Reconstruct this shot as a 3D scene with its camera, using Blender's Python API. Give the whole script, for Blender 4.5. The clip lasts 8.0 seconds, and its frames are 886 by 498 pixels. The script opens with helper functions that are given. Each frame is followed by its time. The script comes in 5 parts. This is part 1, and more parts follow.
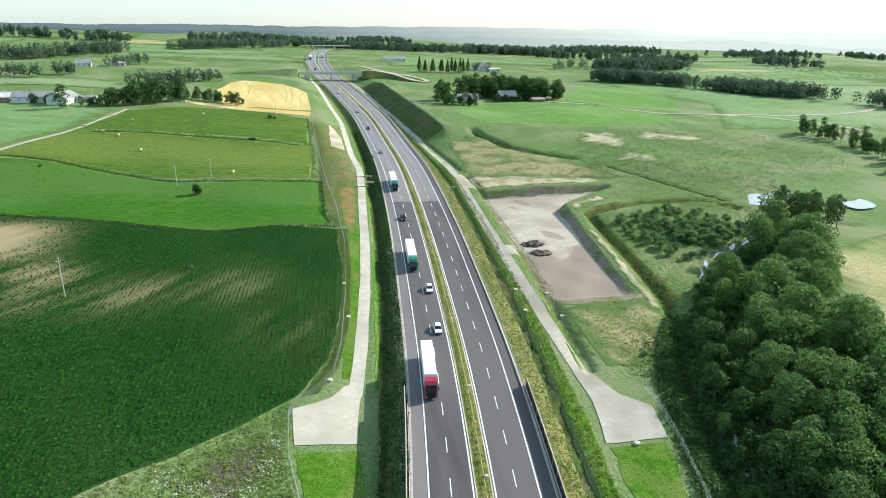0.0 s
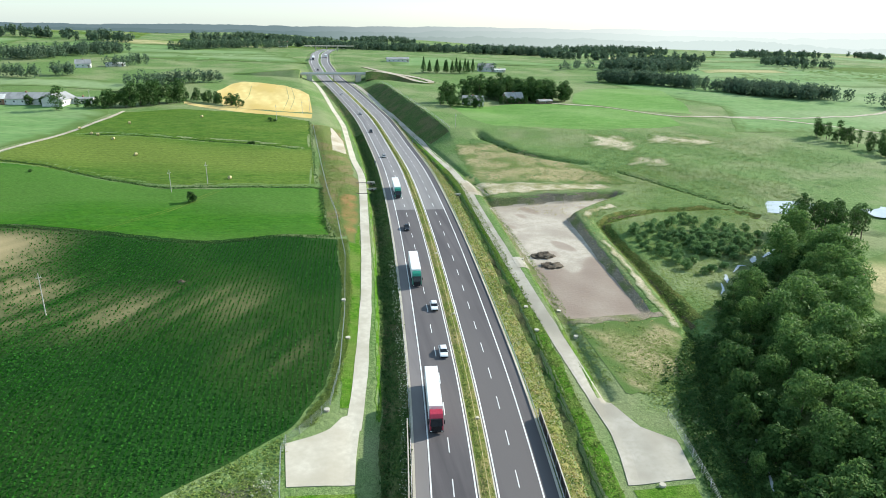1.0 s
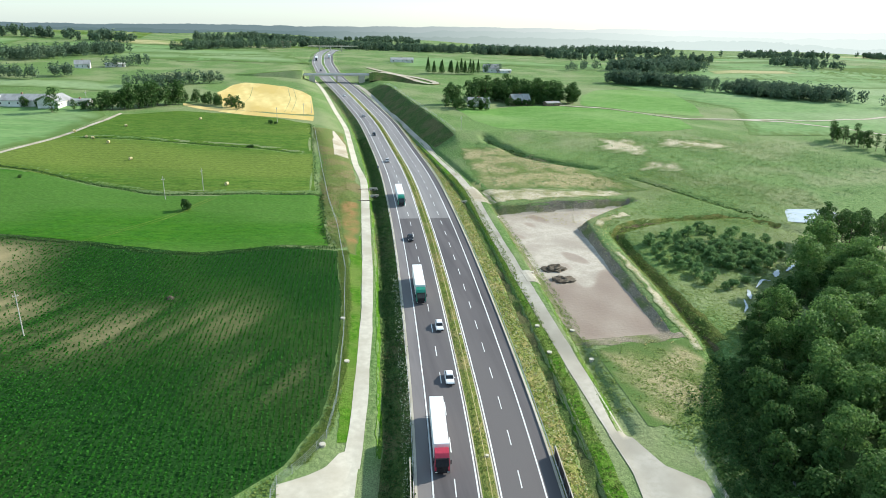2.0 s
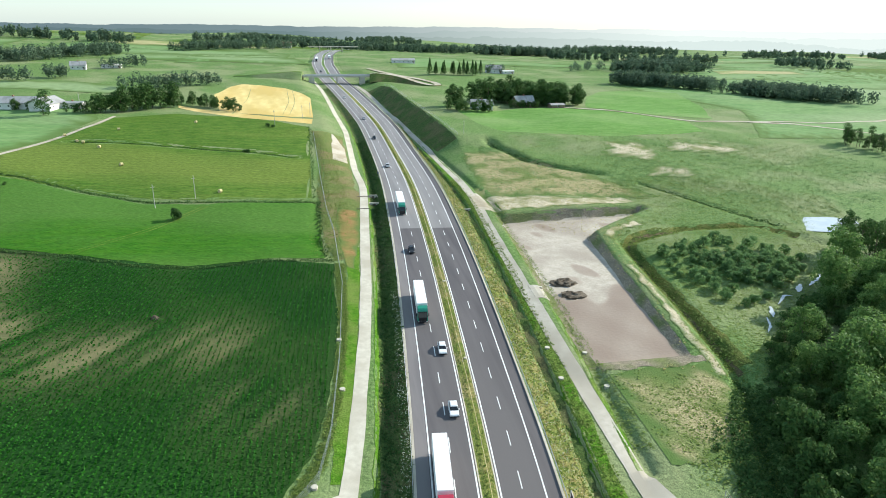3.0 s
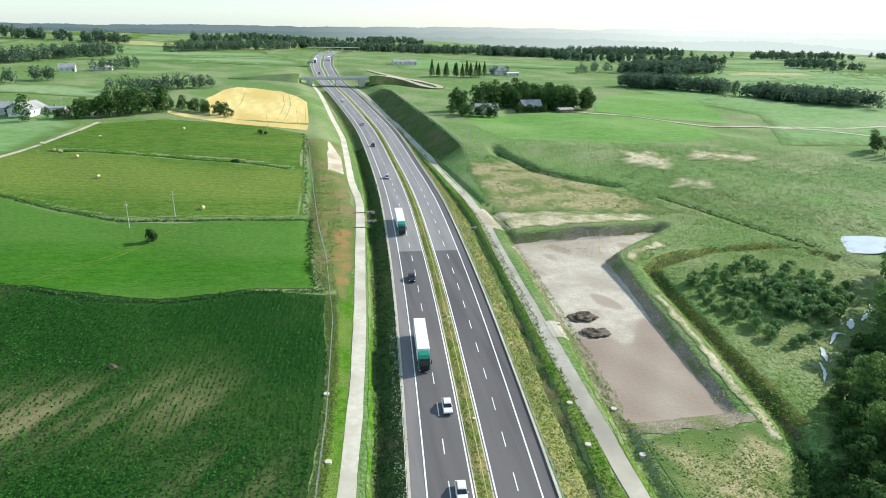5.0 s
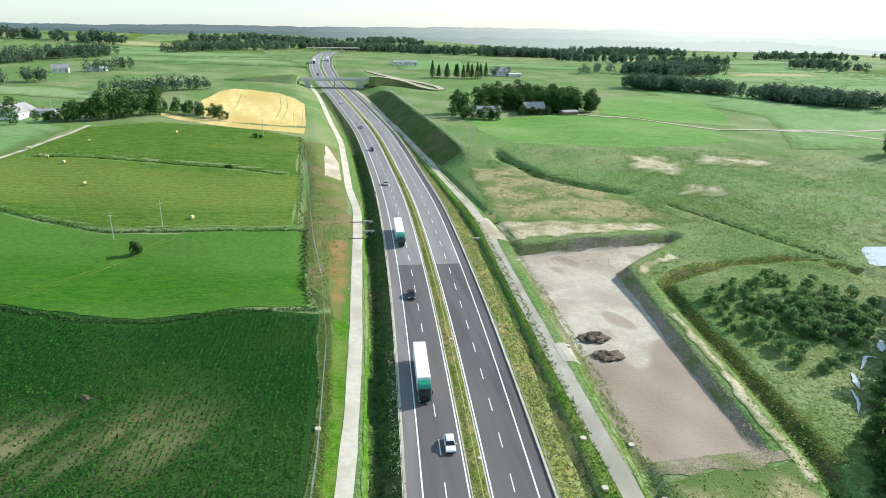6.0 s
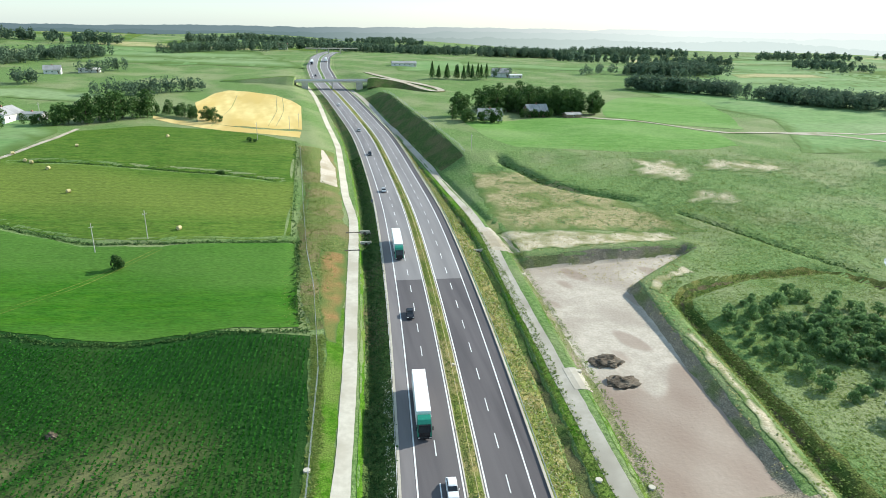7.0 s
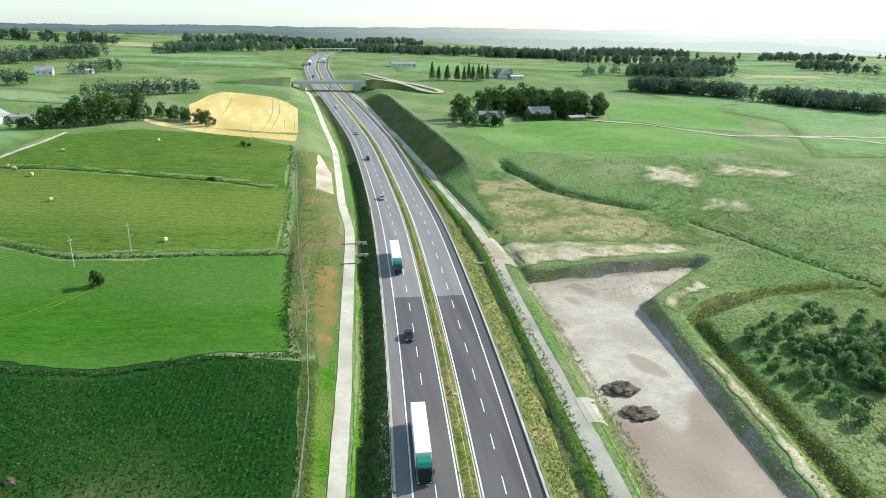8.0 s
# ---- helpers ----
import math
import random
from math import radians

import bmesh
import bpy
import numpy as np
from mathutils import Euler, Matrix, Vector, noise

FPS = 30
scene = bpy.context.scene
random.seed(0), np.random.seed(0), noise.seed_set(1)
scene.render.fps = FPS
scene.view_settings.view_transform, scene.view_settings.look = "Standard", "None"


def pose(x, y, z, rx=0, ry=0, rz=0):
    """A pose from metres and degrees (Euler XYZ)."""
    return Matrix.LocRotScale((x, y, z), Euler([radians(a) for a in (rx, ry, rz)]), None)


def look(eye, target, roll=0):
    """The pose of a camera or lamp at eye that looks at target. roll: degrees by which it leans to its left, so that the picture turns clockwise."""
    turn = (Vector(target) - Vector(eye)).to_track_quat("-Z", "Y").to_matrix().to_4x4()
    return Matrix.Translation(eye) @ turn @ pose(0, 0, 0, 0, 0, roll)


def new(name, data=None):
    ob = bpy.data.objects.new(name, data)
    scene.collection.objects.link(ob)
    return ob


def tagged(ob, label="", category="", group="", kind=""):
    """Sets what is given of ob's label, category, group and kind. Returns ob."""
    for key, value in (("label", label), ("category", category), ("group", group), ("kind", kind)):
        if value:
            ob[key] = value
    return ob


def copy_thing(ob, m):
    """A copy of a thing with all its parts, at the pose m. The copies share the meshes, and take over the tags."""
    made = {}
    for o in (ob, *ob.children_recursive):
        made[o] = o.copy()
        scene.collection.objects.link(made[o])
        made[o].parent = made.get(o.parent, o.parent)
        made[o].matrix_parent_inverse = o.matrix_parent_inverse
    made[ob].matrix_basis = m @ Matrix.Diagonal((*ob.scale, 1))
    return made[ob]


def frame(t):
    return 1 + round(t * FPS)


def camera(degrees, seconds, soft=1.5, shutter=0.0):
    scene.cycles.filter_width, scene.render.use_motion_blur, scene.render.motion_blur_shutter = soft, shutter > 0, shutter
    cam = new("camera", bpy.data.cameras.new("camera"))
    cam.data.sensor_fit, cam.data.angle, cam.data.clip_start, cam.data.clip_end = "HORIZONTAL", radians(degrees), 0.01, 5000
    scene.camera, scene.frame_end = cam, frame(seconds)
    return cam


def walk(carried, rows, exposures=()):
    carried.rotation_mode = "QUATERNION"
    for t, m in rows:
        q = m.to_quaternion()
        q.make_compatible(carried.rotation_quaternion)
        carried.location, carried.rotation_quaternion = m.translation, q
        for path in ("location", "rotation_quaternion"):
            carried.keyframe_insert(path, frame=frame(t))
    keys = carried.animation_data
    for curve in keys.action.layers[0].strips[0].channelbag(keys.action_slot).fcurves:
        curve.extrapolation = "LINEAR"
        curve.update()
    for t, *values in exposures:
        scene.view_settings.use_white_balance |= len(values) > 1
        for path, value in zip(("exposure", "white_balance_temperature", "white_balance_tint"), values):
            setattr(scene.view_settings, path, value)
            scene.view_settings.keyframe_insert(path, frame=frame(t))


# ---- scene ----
cam = camera(68.0, 8.0, soft=0.9)
ROWS = [
    (0, -0.51, -8.26, 72.92, 71.093, -0.648, -11.619),
    (0.5, 0.34, -2.71, 72.97, 71.091, -0.671, -11.443),
    (1, 1.19, 2.79, 73.04, 71.085, -0.671, -11.282),
    (1.5, 2.06, 8.30, 73.07, 71.076, -0.688, -11.059),
    (3, 4.67, 24.98, 73.14, 71.086, -0.629, -10.789),
    (3.5, 5.61, 30.53, 73.22, 71.079, -0.581, -10.751),
    (4, 6.55, 36.07, 73.30, 71.080, -0.594, -10.715),
    (4.5, 7.38, 41.64, 73.30, 71.090, -0.608, -10.662),
    (6, 10.01, 58.41, 73.42, 71.102, -0.643, -10.592),
    (6.5, 10.81, 63.99, 73.46, 71.118, -0.651, -10.628),
    (7, 11.78, 69.57, 73.45, 71.118, -0.631, -10.628),
    (7.5, 12.57, 75.19, 73.46, 71.135, -0.659, -10.655),
    (8, 13.50, 80.81, 73.54, 71.126, -0.669, -10.656),
]
walk(cam, [(t, pose(x, y, z, rx, ry, rz)) for t, x, y, z, rx, ry, rz in ROWS], [(0.0, 0.54, 6500, 6), (8.0, 0.54, 6500, 6)])

# ---- light ----
SUN_EL, SUN_DIR = radians(28), (0.942, 0.336)
world = bpy.data.worlds.new("sky")
scene.world = world
world.use_nodes = True
_n = world.node_tree.nodes
_sky = _n.new("ShaderNodeTexSky")
_sky.sky_type, _sky.sun_disc, _sky.sun_elevation = "NISHITA", False, SUN_EL
_sky.sun_rotation = math.atan2(SUN_DIR[0], SUN_DIR[1])
_sky.dust_density, _sky.air_density, _sky.ozone_density = 0.4, 1.0, 2.5
_veil = _n.new("ShaderNodeMix")
_veil.data_type = "RGBA"
_veil.inputs[0].default_value = 0.38
_veil.inputs[7].default_value = (4.0, 5.6, 6.8, 1)
world.node_tree.links.new(_sky.outputs[0], _veil.inputs[6])
world.node_tree.links.new(_veil.outputs[2], _n["Background"].inputs[0])
_n["Background"].inputs[1].default_value = 0.13
sun = new("sun", bpy.data.lights.new("sun", "SUN"))
sun.data.energy, sun.data.angle, sun.data.color = 5.0, radians(0.7), (1.0, 0.95, 0.88)
sun.matrix_world = look((300 * SUN_DIR[0], 300 * SUN_DIR[1], 300 * math.tan(SUN_EL)), (0, 0, 0))

# ---- materials ----
def mat(name, c1, c2, scale=1.0, c3=None, scale3=0.05, rough=0.9, bump=0.0, bump_scale=4.0, metal=0.0, through_light=0.0, islands=False, objects=False, attribute="", attr_colour=(0.3, 0.24, 0.13), stretch=(1, 1, 1), stripes=None, grain=0.0, wet=None):
    """A surface of two colours mixed by fine noise, with a third in broad patches."""
    m = bpy.data.materials.new(name)
    m.use_nodes = True
    t, b = m.node_tree, m.node_tree.nodes["Principled BSDF"]

    def node(kind):
        return t.nodes.new(kind)
    co = node("ShaderNodeTexCoord")
    mp = node("ShaderNodeMapping")
    mp.inputs["Scale"].default_value = stretch
    t.links.new(co.outputs["Object"], mp.inputs[0])

    def noise_of(s, detail=4.0, lo=0.35, hi=0.65):
        n, r = node("ShaderNodeTexNoise"), node("ShaderNodeMapRange")
        n.inputs["Scale"].default_value, n.inputs["Detail"].default_value = s, detail
        t.links.new(mp.outputs[0], n.inputs["Vector"])
        t.links.new(n.outputs["Fac"], r.inputs[0])
        r.inputs[1].default_value, r.inputs[2].default_value = lo, hi
        return r.outputs[0]

    def mixed(fac, a, bb):
        x = node("ShaderNodeMix")
        x.data_type = "RGBA"
        if isinstance(fac, float):
            x.inputs[0].default_value = fac
        else:
            t.links.new(fac, x.inputs[0])
        for sock, v in ((x.inputs[6], a), (x.inputs[7], bb)):
            if isinstance(v, tuple):
                sock.default_value = (*v, 1)
            else:
                t.links.new(v, sock)
        return x.outputs[2]
    if islands:
        g = node("ShaderNodeNewGeometry")
        col = mixed(g.outputs["Random Per Island"], c1, c2)
    elif objects:
        g = node("ShaderNodeObjectInfo")
        col = mixed(g.outputs["Random"], c1, c2)
    else:
        col = mixed(noise_of(scale), c1, c2)
    if c3:
        col = mixed(noise_of(scale3, 5.0, 0.45, 0.62), col, c3)
    if stripes:
        period, strength, tone, heading = stripes
        wv, turned, ramp = node("ShaderNodeTexWave"), node("ShaderNodeMapping"), node("ShaderNodeMapRange")
        wv.wave_type, wv.bands_direction = "BANDS", "Y"
        turned.inputs["Rotation"].default_value = (0, 0, heading)
        t.links.new(co.outputs["Object"], turned.inputs[0])
        t.links.new(turned.outputs[0], wv.inputs["Vector"])
        wv.inputs["Scale"].default_value, wv.inputs["Distortion"].default_value = 0.314 / period, 5.0
        wv.inputs["Detail"].default_value, wv.inputs["Detail Scale"].default_value = 3.0, 0.25
        t.links.new(wv.outputs["Fac"], ramp.inputs[0])
        ramp.inputs[4].default_value = strength
        col = mixed(ramp.outputs[0], col, tone)
    if grain:
        fine, lift = noise_of(scale * 4.5, 6.0, 0.34, 0.66), node("ShaderNodeMapRange")
        lift.inputs[3].default_value, lift.inputs[4].default_value = 1 - grain, 1 + grain
        t.links.new(fine, lift.inputs[0])
        times = node("ShaderNodeVectorMath")
        times.operation = "MULTIPLY"
        t.links.new(col, times.inputs[0])
        t.links.new(lift.outputs[0], times.inputs[1])
        col = times.outputs[0]
    if attribute:
        a = node("ShaderNodeAttribute")
        a.attribute_name = attribute
        col = mixed(a.outputs["Fac"], col, attr_colour)
    t.links.new(col, b.inputs["Base Color"])
    b.inputs["Roughness"].default_value, b.inputs["Metallic"].default_value = rough, metal
    if wet is not None:
        damp = node("ShaderNodeMapRange")
        t.links.new(a.outputs["Fac"], damp.inputs[0])
        damp.inputs[3].default_value, damp.inputs[4].default_value = rough, wet
        t.links.new(damp.outputs[0], b.inputs["Roughness"])
    elif rough > 0.8 or through_light:
        b.inputs["Specular IOR Level"].default_value = 0.06
    if bump:
        n, bp = node("ShaderNodeTexNoise"), node("ShaderNodeBump")
        n.inputs["Scale"].default_value, n.inputs["Detail"].default_value = bump_scale, 6.0
        t.links.new(mp.outputs[0], n.inputs["Vector"])
        t.links.new(n.outputs["Fac"], bp.inputs["Height"])
        bp.inputs["Strength"].default_value, bp.inputs["Distance"].default_value = 0.8, bump
        t.links.new(bp.outputs[0], b.inputs["Normal"])
    if through_light:
        tr, ms = node("ShaderNodeBsdfTranslucent"), node("ShaderNodeMixShader")
        t.links.new(col, tr.inputs[0])
        ms.inputs[0].default_value = through_light
        t.links.new(b.outputs[0], ms.inputs[1])
        t.links.new(tr.outputs[0], ms.inputs[2])
        t.links.new(ms.outputs[0], t.nodes["Material Output"].inputs[0])
    return m


MEADOW = mat("meadow", (0.088, 0.165, 0.044), (0.165, 0.245, 0.084), 1.1, (0.210, 0.250, 0.115), 0.028, bump=0.45, bump_scale=0.9, grain=0.4)
CORN_SOIL = mat("corn_soil", (0.010, 0.045, 0.008), (0.020, 0.068, 0.013), 1.5, (0.028, 0.070, 0.015), 0.04, bump=0.2, bump_scale=2, attribute="bare", attr_colour=(0.33, 0.27, 0.145))
CORN_LEAF = mat("corn_leaf", (0.016, 0.098, 0.008), (0.034, 0.158, 0.016), islands=True, rough=0.6, through_light=0.3)
LUSH = mat("lush_grass", (0.026, 0.112, 0.006), (0.050, 0.146, 0.010), 0.6, (0.07, 0.155, 0.025), 0.025, bump=0.25, bump_scale=1.5, stretch=(0.35, 1, 1), stripes=(7.0, 0.18, (0.055, 0.15, 0.022), 0.1), grain=0.22)
PASTURE = mat("pasture_grass", (0.052, 0.122, 0.013), (0.105, 0.172, 0.026), 0.6, (0.135, 0.185, 0.034), 0.02, bump=0.3, bump_scale=1.4, stretch=(0.25, 1, 1), stripes=(3.6, 0.22, (0.050, 0.105, 0.014), 0.12), grain=0.34)
HILL_GREEN = mat("hill_grass", (0.105, 0.225, 0.046), (0.150, 0.275, 0.070), 0.35, (0.185, 0.285, 0.095), 0.02, bump=0.3, bump_scale=1.2, stretch=(0.3, 1, 1), grain=0.15)
# a light green field; on the far land its paleness also stands for haze
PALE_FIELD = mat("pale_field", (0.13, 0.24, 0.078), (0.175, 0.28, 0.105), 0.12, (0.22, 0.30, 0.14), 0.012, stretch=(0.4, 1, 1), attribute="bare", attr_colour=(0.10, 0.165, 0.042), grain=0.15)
WHEAT = mat("ripe_wheat", (0.62, 0.48, 0.19), (0.71, 0.57, 0.25), 0.3, (0.56, 0.41, 0.14), 0.05, bump=0.15, bump_scale=2, stretch=(1, 0.3, 1), stripes=(9.0, 0.35, (0.54, 0.40, 0.15), 1.4))
STUBBLE = mat("beige_stubble", (0.33, 0.31, 0.15), (0.42, 0.37, 0.19), 0.4, (0.24, 0.28, 0.10), 0.03, bump=0.1, bump_scale=3, attribute="bare", attr_colour=(0.10, 0.165, 0.045), grain=0.25)
DRY_GRASS = mat("dry_grass", (0.28, 0.25, 0.12), (0.38, 0.33, 0.18), 0.7, (0.15, 0.19, 0.06), 0.09, bump=0.15, bump_scale=3, attribute="bare", attr_colour=(0.10, 0.165, 0.045), grain=0.32)
SANDY = mat("sandy_soil", (0.42, 0.36, 0.24), (0.54, 0.48, 0.35), 0.6, (0.24, 0.24, 0.11), 0.12, bump=0.1, bump_scale=4, attribute="bare", attr_colour=(0.10, 0.165, 0.045), grain=0.25)
BROWN = mat("rusty_grass", (0.25, 0.15, 0.06), (0.30, 0.20, 0.08), 1.2, (0.16, 0.17, 0.05), 0.12, bump=0.15, bump_scale=4, attribute="bare", attr_colour=(0.10, 0.165, 0.045), grain=0.35)
BRIGHT = mat("bright_verge", (0.052, 0.148, 0.008), (0.098, 0.205, 0.020), 0.8, (0.135, 0.20, 0.04), 0.1, bump=0.2, bump_scale=3, grain=0.35)
# weedy grass with the shade of west-facing slopes put into its colour
SHADE_BANK = mat("weedy_bank", (0.048, 0.088, 0.022), (0.085, 0.125, 0.035), 1.0, (0.115, 0.115, 0.05), 0.10, bump=0.25, bump_scale=3, grain=0.5)
YELLOW_BANK = mat("flowering_bank", (0.12, 0.17, 0.035), (0.22, 0.23, 0.065), 1.6, (0.29, 0.25, 0.10), 0.15, bump=0.25, bump_scale=3, grain=0.45)
ROUGH = mat("rough_grass", (0.105, 0.150, 0.040), (0.170, 0.195, 0.062), 1.1, (0.205, 0.175, 0.080), 0.09, bump=0.3, bump_scale=2.5, grain=0.4)
DITCH_EARTH = mat("ditch_earth", (0.09, 0.075, 0.04), (0.16, 0.13, 0.07), 1.5, (0.06, 0.09, 0.02), 0.2, bump=0.15, bump_scale=4, grain=0.4)
ASPHALT = mat("dark_asphalt", (0.050, 0.044, 0.047), (0.098, 0.087, 0.089), 0.45, (0.104, 0.093, 0.091), 0.05, rough=0.75, bump=0.01, bump_scale=40, stretch=(1, 0.05, 1))
ASPHALT_OLD = mat("pale_asphalt", (0.155, 0.146, 0.146), (0.215, 0.205, 0.202), 0.45, (0.235, 0.225, 0.218), 0.05, rough=0.8, bump=0.01, bump_scale=40, stretch=(1, 0.05, 1))
SHOULDER = mat("shoulder_asphalt", (0.135, 0.122, 0.122), (0.175, 0.160, 0.156), 0.5, (0.19, 0.175, 0.165), 0.07, rough=0.8, stretch=(1, 0.1, 1))
PAINT = mat("road_paint", (0.72, 0.72, 0.70), (0.80, 0.80, 0.78), 3, (0.62, 0.62, 0.60), 0.3, rough=0.6)
CONCRETE = mat("pale_concrete", (0.50, 0.46, 0.37), (0.58, 0.54, 0.445), 0.9, (0.44, 0.395, 0.31), 0.10, rough=0.85, bump=0.02, bump_scale=8)
GREY_TRACK = mat("grey_track", (0.42, 0.385, 0.315), (0.50, 0.46, 0.385), 0.8, (0.36, 0.325, 0.26), 0.1, rough=0.85, bump=0.02, bump_scale=8)
GRAVEL = mat("gravel", (0.42, 0.37, 0.29), (0.55, 0.49, 0.40), 2.0, (0.36, 0.31, 0.22), 0.1, bump=0.06, bump_scale=10, grain=0.15)
MUD = mat("basin_mud", (0.40, 0.35, 0.28), (0.48, 0.425, 0.345), 0.4, (0.34, 0.29, 0.23), 0.06, rough=0.9, bump=0.08, bump_scale=1.2, attribute="bare", attr_colour=(0.25, 0.178, 0.125), grain=0.1, wet=0.48)
WET_MUD = mat("wet_mud", (0.16, 0.13, 0.105), (0.20, 0.165, 0.135), 0.25, (0.24, 0.20, 0.165), 0.05, rough=0.4)
HEAP_EARTH = mat("heap_earth", (0.08, 0.062, 0.045), (0.15, 0.12, 0.09), 1.2, (0.19, 0.155, 0.115), 0.4, bump=0.2, bump_scale=3)
BASIN_BANK = mat("basin_bank", (0.20, 0.175, 0.13), (0.29, 0.245, 0.175), 0.8, (0.15, 0.17, 0.07), 0.12, bump=0.2, bump_scale=3, grain=0.4)
# pale silt and bright sky glint, both put into the base colour
WATER = mat("glint_water", (0.42, 0.46, 0.46), (0.50, 0.53, 0.52), 0.2, rough=0.05)
LEAF = mat("leaf", (0.075, 0.165, 0.042), (0.180, 0.290, 0.085), islands=True, rough=0.55, through_light=0.45)
OLIVE = mat("olive_rushes", (0.11, 0.13, 0.028), (0.19, 0.185, 0.055), 1.0, (0.06, 0.10, 0.022), 0.12, bump=0.25, bump_scale=3, grain=0.45)
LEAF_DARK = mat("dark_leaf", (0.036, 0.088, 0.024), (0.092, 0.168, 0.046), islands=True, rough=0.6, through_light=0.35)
LEAF_PALE = mat("pale_leaf", (0.120, 0.235, 0.080), (0.20, 0.32, 0.13), islands=True, rough=0.6, through_light=0.55)
WEED = mat("weed", (0.115, 0.20, 0.035), (0.25, 0.30, 0.09), islands=True, rough=0.8, through_light=0.35)
DRY_WEED = mat("dry_weed", (0.32, 0.27, 0.10), (0.50, 0.44, 0.20), islands=True, rough=0.8, through_light=0.3)
FLOWER = mat("white_flower", (0.38, 0.40, 0.26), (0.60, 0.60, 0.46), islands=True, rough=0.8, through_light=0.2)
BARK = mat("bark", (0.09, 0.07, 0.05), (0.17, 0.14, 0.11), 3, bump=0.03, bump_scale=8)
# distance haze painted into the leaves: greyer and bluer than near trees
HAZED_WOODS = mat("hazed_leaf", (0.075, 0.125, 0.075), (0.125, 0.180, 0.115), islands=True, rough=0.9, through_light=0.3)
STEEL = mat("galvanised_steel", (0.45, 0.46, 0.47), (0.58, 0.58, 0.58), 2, rough=0.45, metal=0.6)
SCREEN = mat("screen_panel", (0.045, 0.03, 0.03), (0.07, 0.05, 0.05), 0.8, rough=0.7)
WHITE = mat("white_paint", (0.78, 0.78, 0.77), (0.84, 0.84, 0.83), 1.5, rough=0.4)
RED = mat("red_paint", (0.42, 0.03, 0.06), (0.48, 0.04, 0.07), 2, rough=0.3)
GREEN = mat("green_paint", (0.012, 0.20, 0.13), (0.018, 0.24, 0.155), 2, rough=0.3)
BLACK = mat("black_paint", (0.012, 0.012, 0.014), (0.02, 0.02, 0.022), 2, rough=0.25)
SILVER = mat("silver_paint", (0.42, 0.43, 0.44), (0.5, 0.51, 0.52), 2, rough=0.3, metal=0.4)
GREYBLUE = mat("grey_blue_paint", (0.10, 0.12, 0.15), (0.13, 0.15, 0.18), 2, rough=0.3)
RUBBER = mat("rubber", (0.015, 0.015, 0.015), (0.03, 0.03, 0.03), 5, rough=0.9)
DARK_GLASS = mat("tinted_glass", (0.012, 0.016, 0.02), (0.02, 0.025, 0.03), 2, rough=0.08)
LAMP_GLASS = mat("lamp_glass", (0.6, 0.6, 0.58), (0.7, 0.7, 0.68), 4, rough=0.15)
POLE_WOOD = mat("weathered_pole", (0.42, 0.40, 0.36), (0.55, 0.53, 0.48), 2, rough=0.9, stretch=(4, 4, 0.5))
HAY = mat("hay", (0.50, 0.42, 0.20), (0.62, 0.54, 0.30), 3, (0.40, 0.33, 0.15), 0.6, bump=0.06, bump_scale=9)
ROOF_GREY = mat("grey_roof", (0.30, 0.30, 0.30), (0.38, 0.38, 0.37), 0.6, (0.25, 0.25, 0.24), 0.15, rough=0.8, stretch=(4, 1, 1))
ROOF_RED = mat("red_roof", (0.28, 0.10, 0.07), (0.34, 0.14, 0.10), 0.8, rough=0.8)
WALL_WHITE = mat("white_wall", (0.70, 0.69, 0.66), (0.78, 0.77, 0.74), 0.5, (0.6, 0.58, 0.54), 0.2, rough=0.85)
WALL_WOOD = mat("wooden_wall", (0.20, 0.15, 0.10), (0.28, 0.21, 0.15), 1.2, rough=0.9, stretch=(1, 1, 0.2))
WALL_BRICK = mat("brick_wall", (0.30, 0.16, 0.11), (0.36, 0.20, 0.14), 2, rough=0.9)
SCRUB_EARTH = mat("scrub_earth", (0.085, 0.075, 0.06), (0.16, 0.14, 0.105), 1.6, (0.09, 0.12, 0.035), 0.3, bump=0.3, bump_scale=2.5, attribute="bare", attr_colour=(0.10, 0.165, 0.045), grain=0.4)

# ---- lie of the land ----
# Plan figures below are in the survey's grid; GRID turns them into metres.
GRID = np.array([[1.01217, 0.05209, -0.02177], [-0.00005, 1.15239, -0.11337], [0.00044, 0.00263, 1.02725]])


def site(p):
    """Survey figures (x, y, z) as metres."""
    return np.asarray(p, float) @ GRID.T


CY = [-450, 0, 69, 90, 118, 137, 155, 174, 202, 240, 270, 316, 345, 383, 451, 510, 588, 669, 790, 916, 985, 1100, 1500, 6000]
CX = [-50, 12.8, 21, 23.4, 25.2, 26.1, 27, 27.75, 28.4, 28.7, 28.5, 27, 25.2, 22.2, 12.6, 3.5, -10, -19, -21, -14, -9, -2, 60, 60]
_ys = np.arange(-500.0, 6000.0, 5.0)
_xs = np.convolve(np.pad(np.interp(_ys, CY, CX), 4, mode="edge"), np.ones(9) / 9, mode="valid")


def centre(y):
    """The motorway's middle line: x at y."""
    return np.interp(y, _ys, _xs)


def smooth(v, a, b):
    t = np.clip((np.asarray(v, float) - a) / (b - a), 0, 1)
    return t * t * (3 - 2 * t)


def level_off(v, lim, w):
    s, v = np.sign(v), np.abs(v)
    u = np.clip((v - lim) / w, 0, 1)
    return s * np.where(v < lim, v, lim + w * (u - u * u / 2))


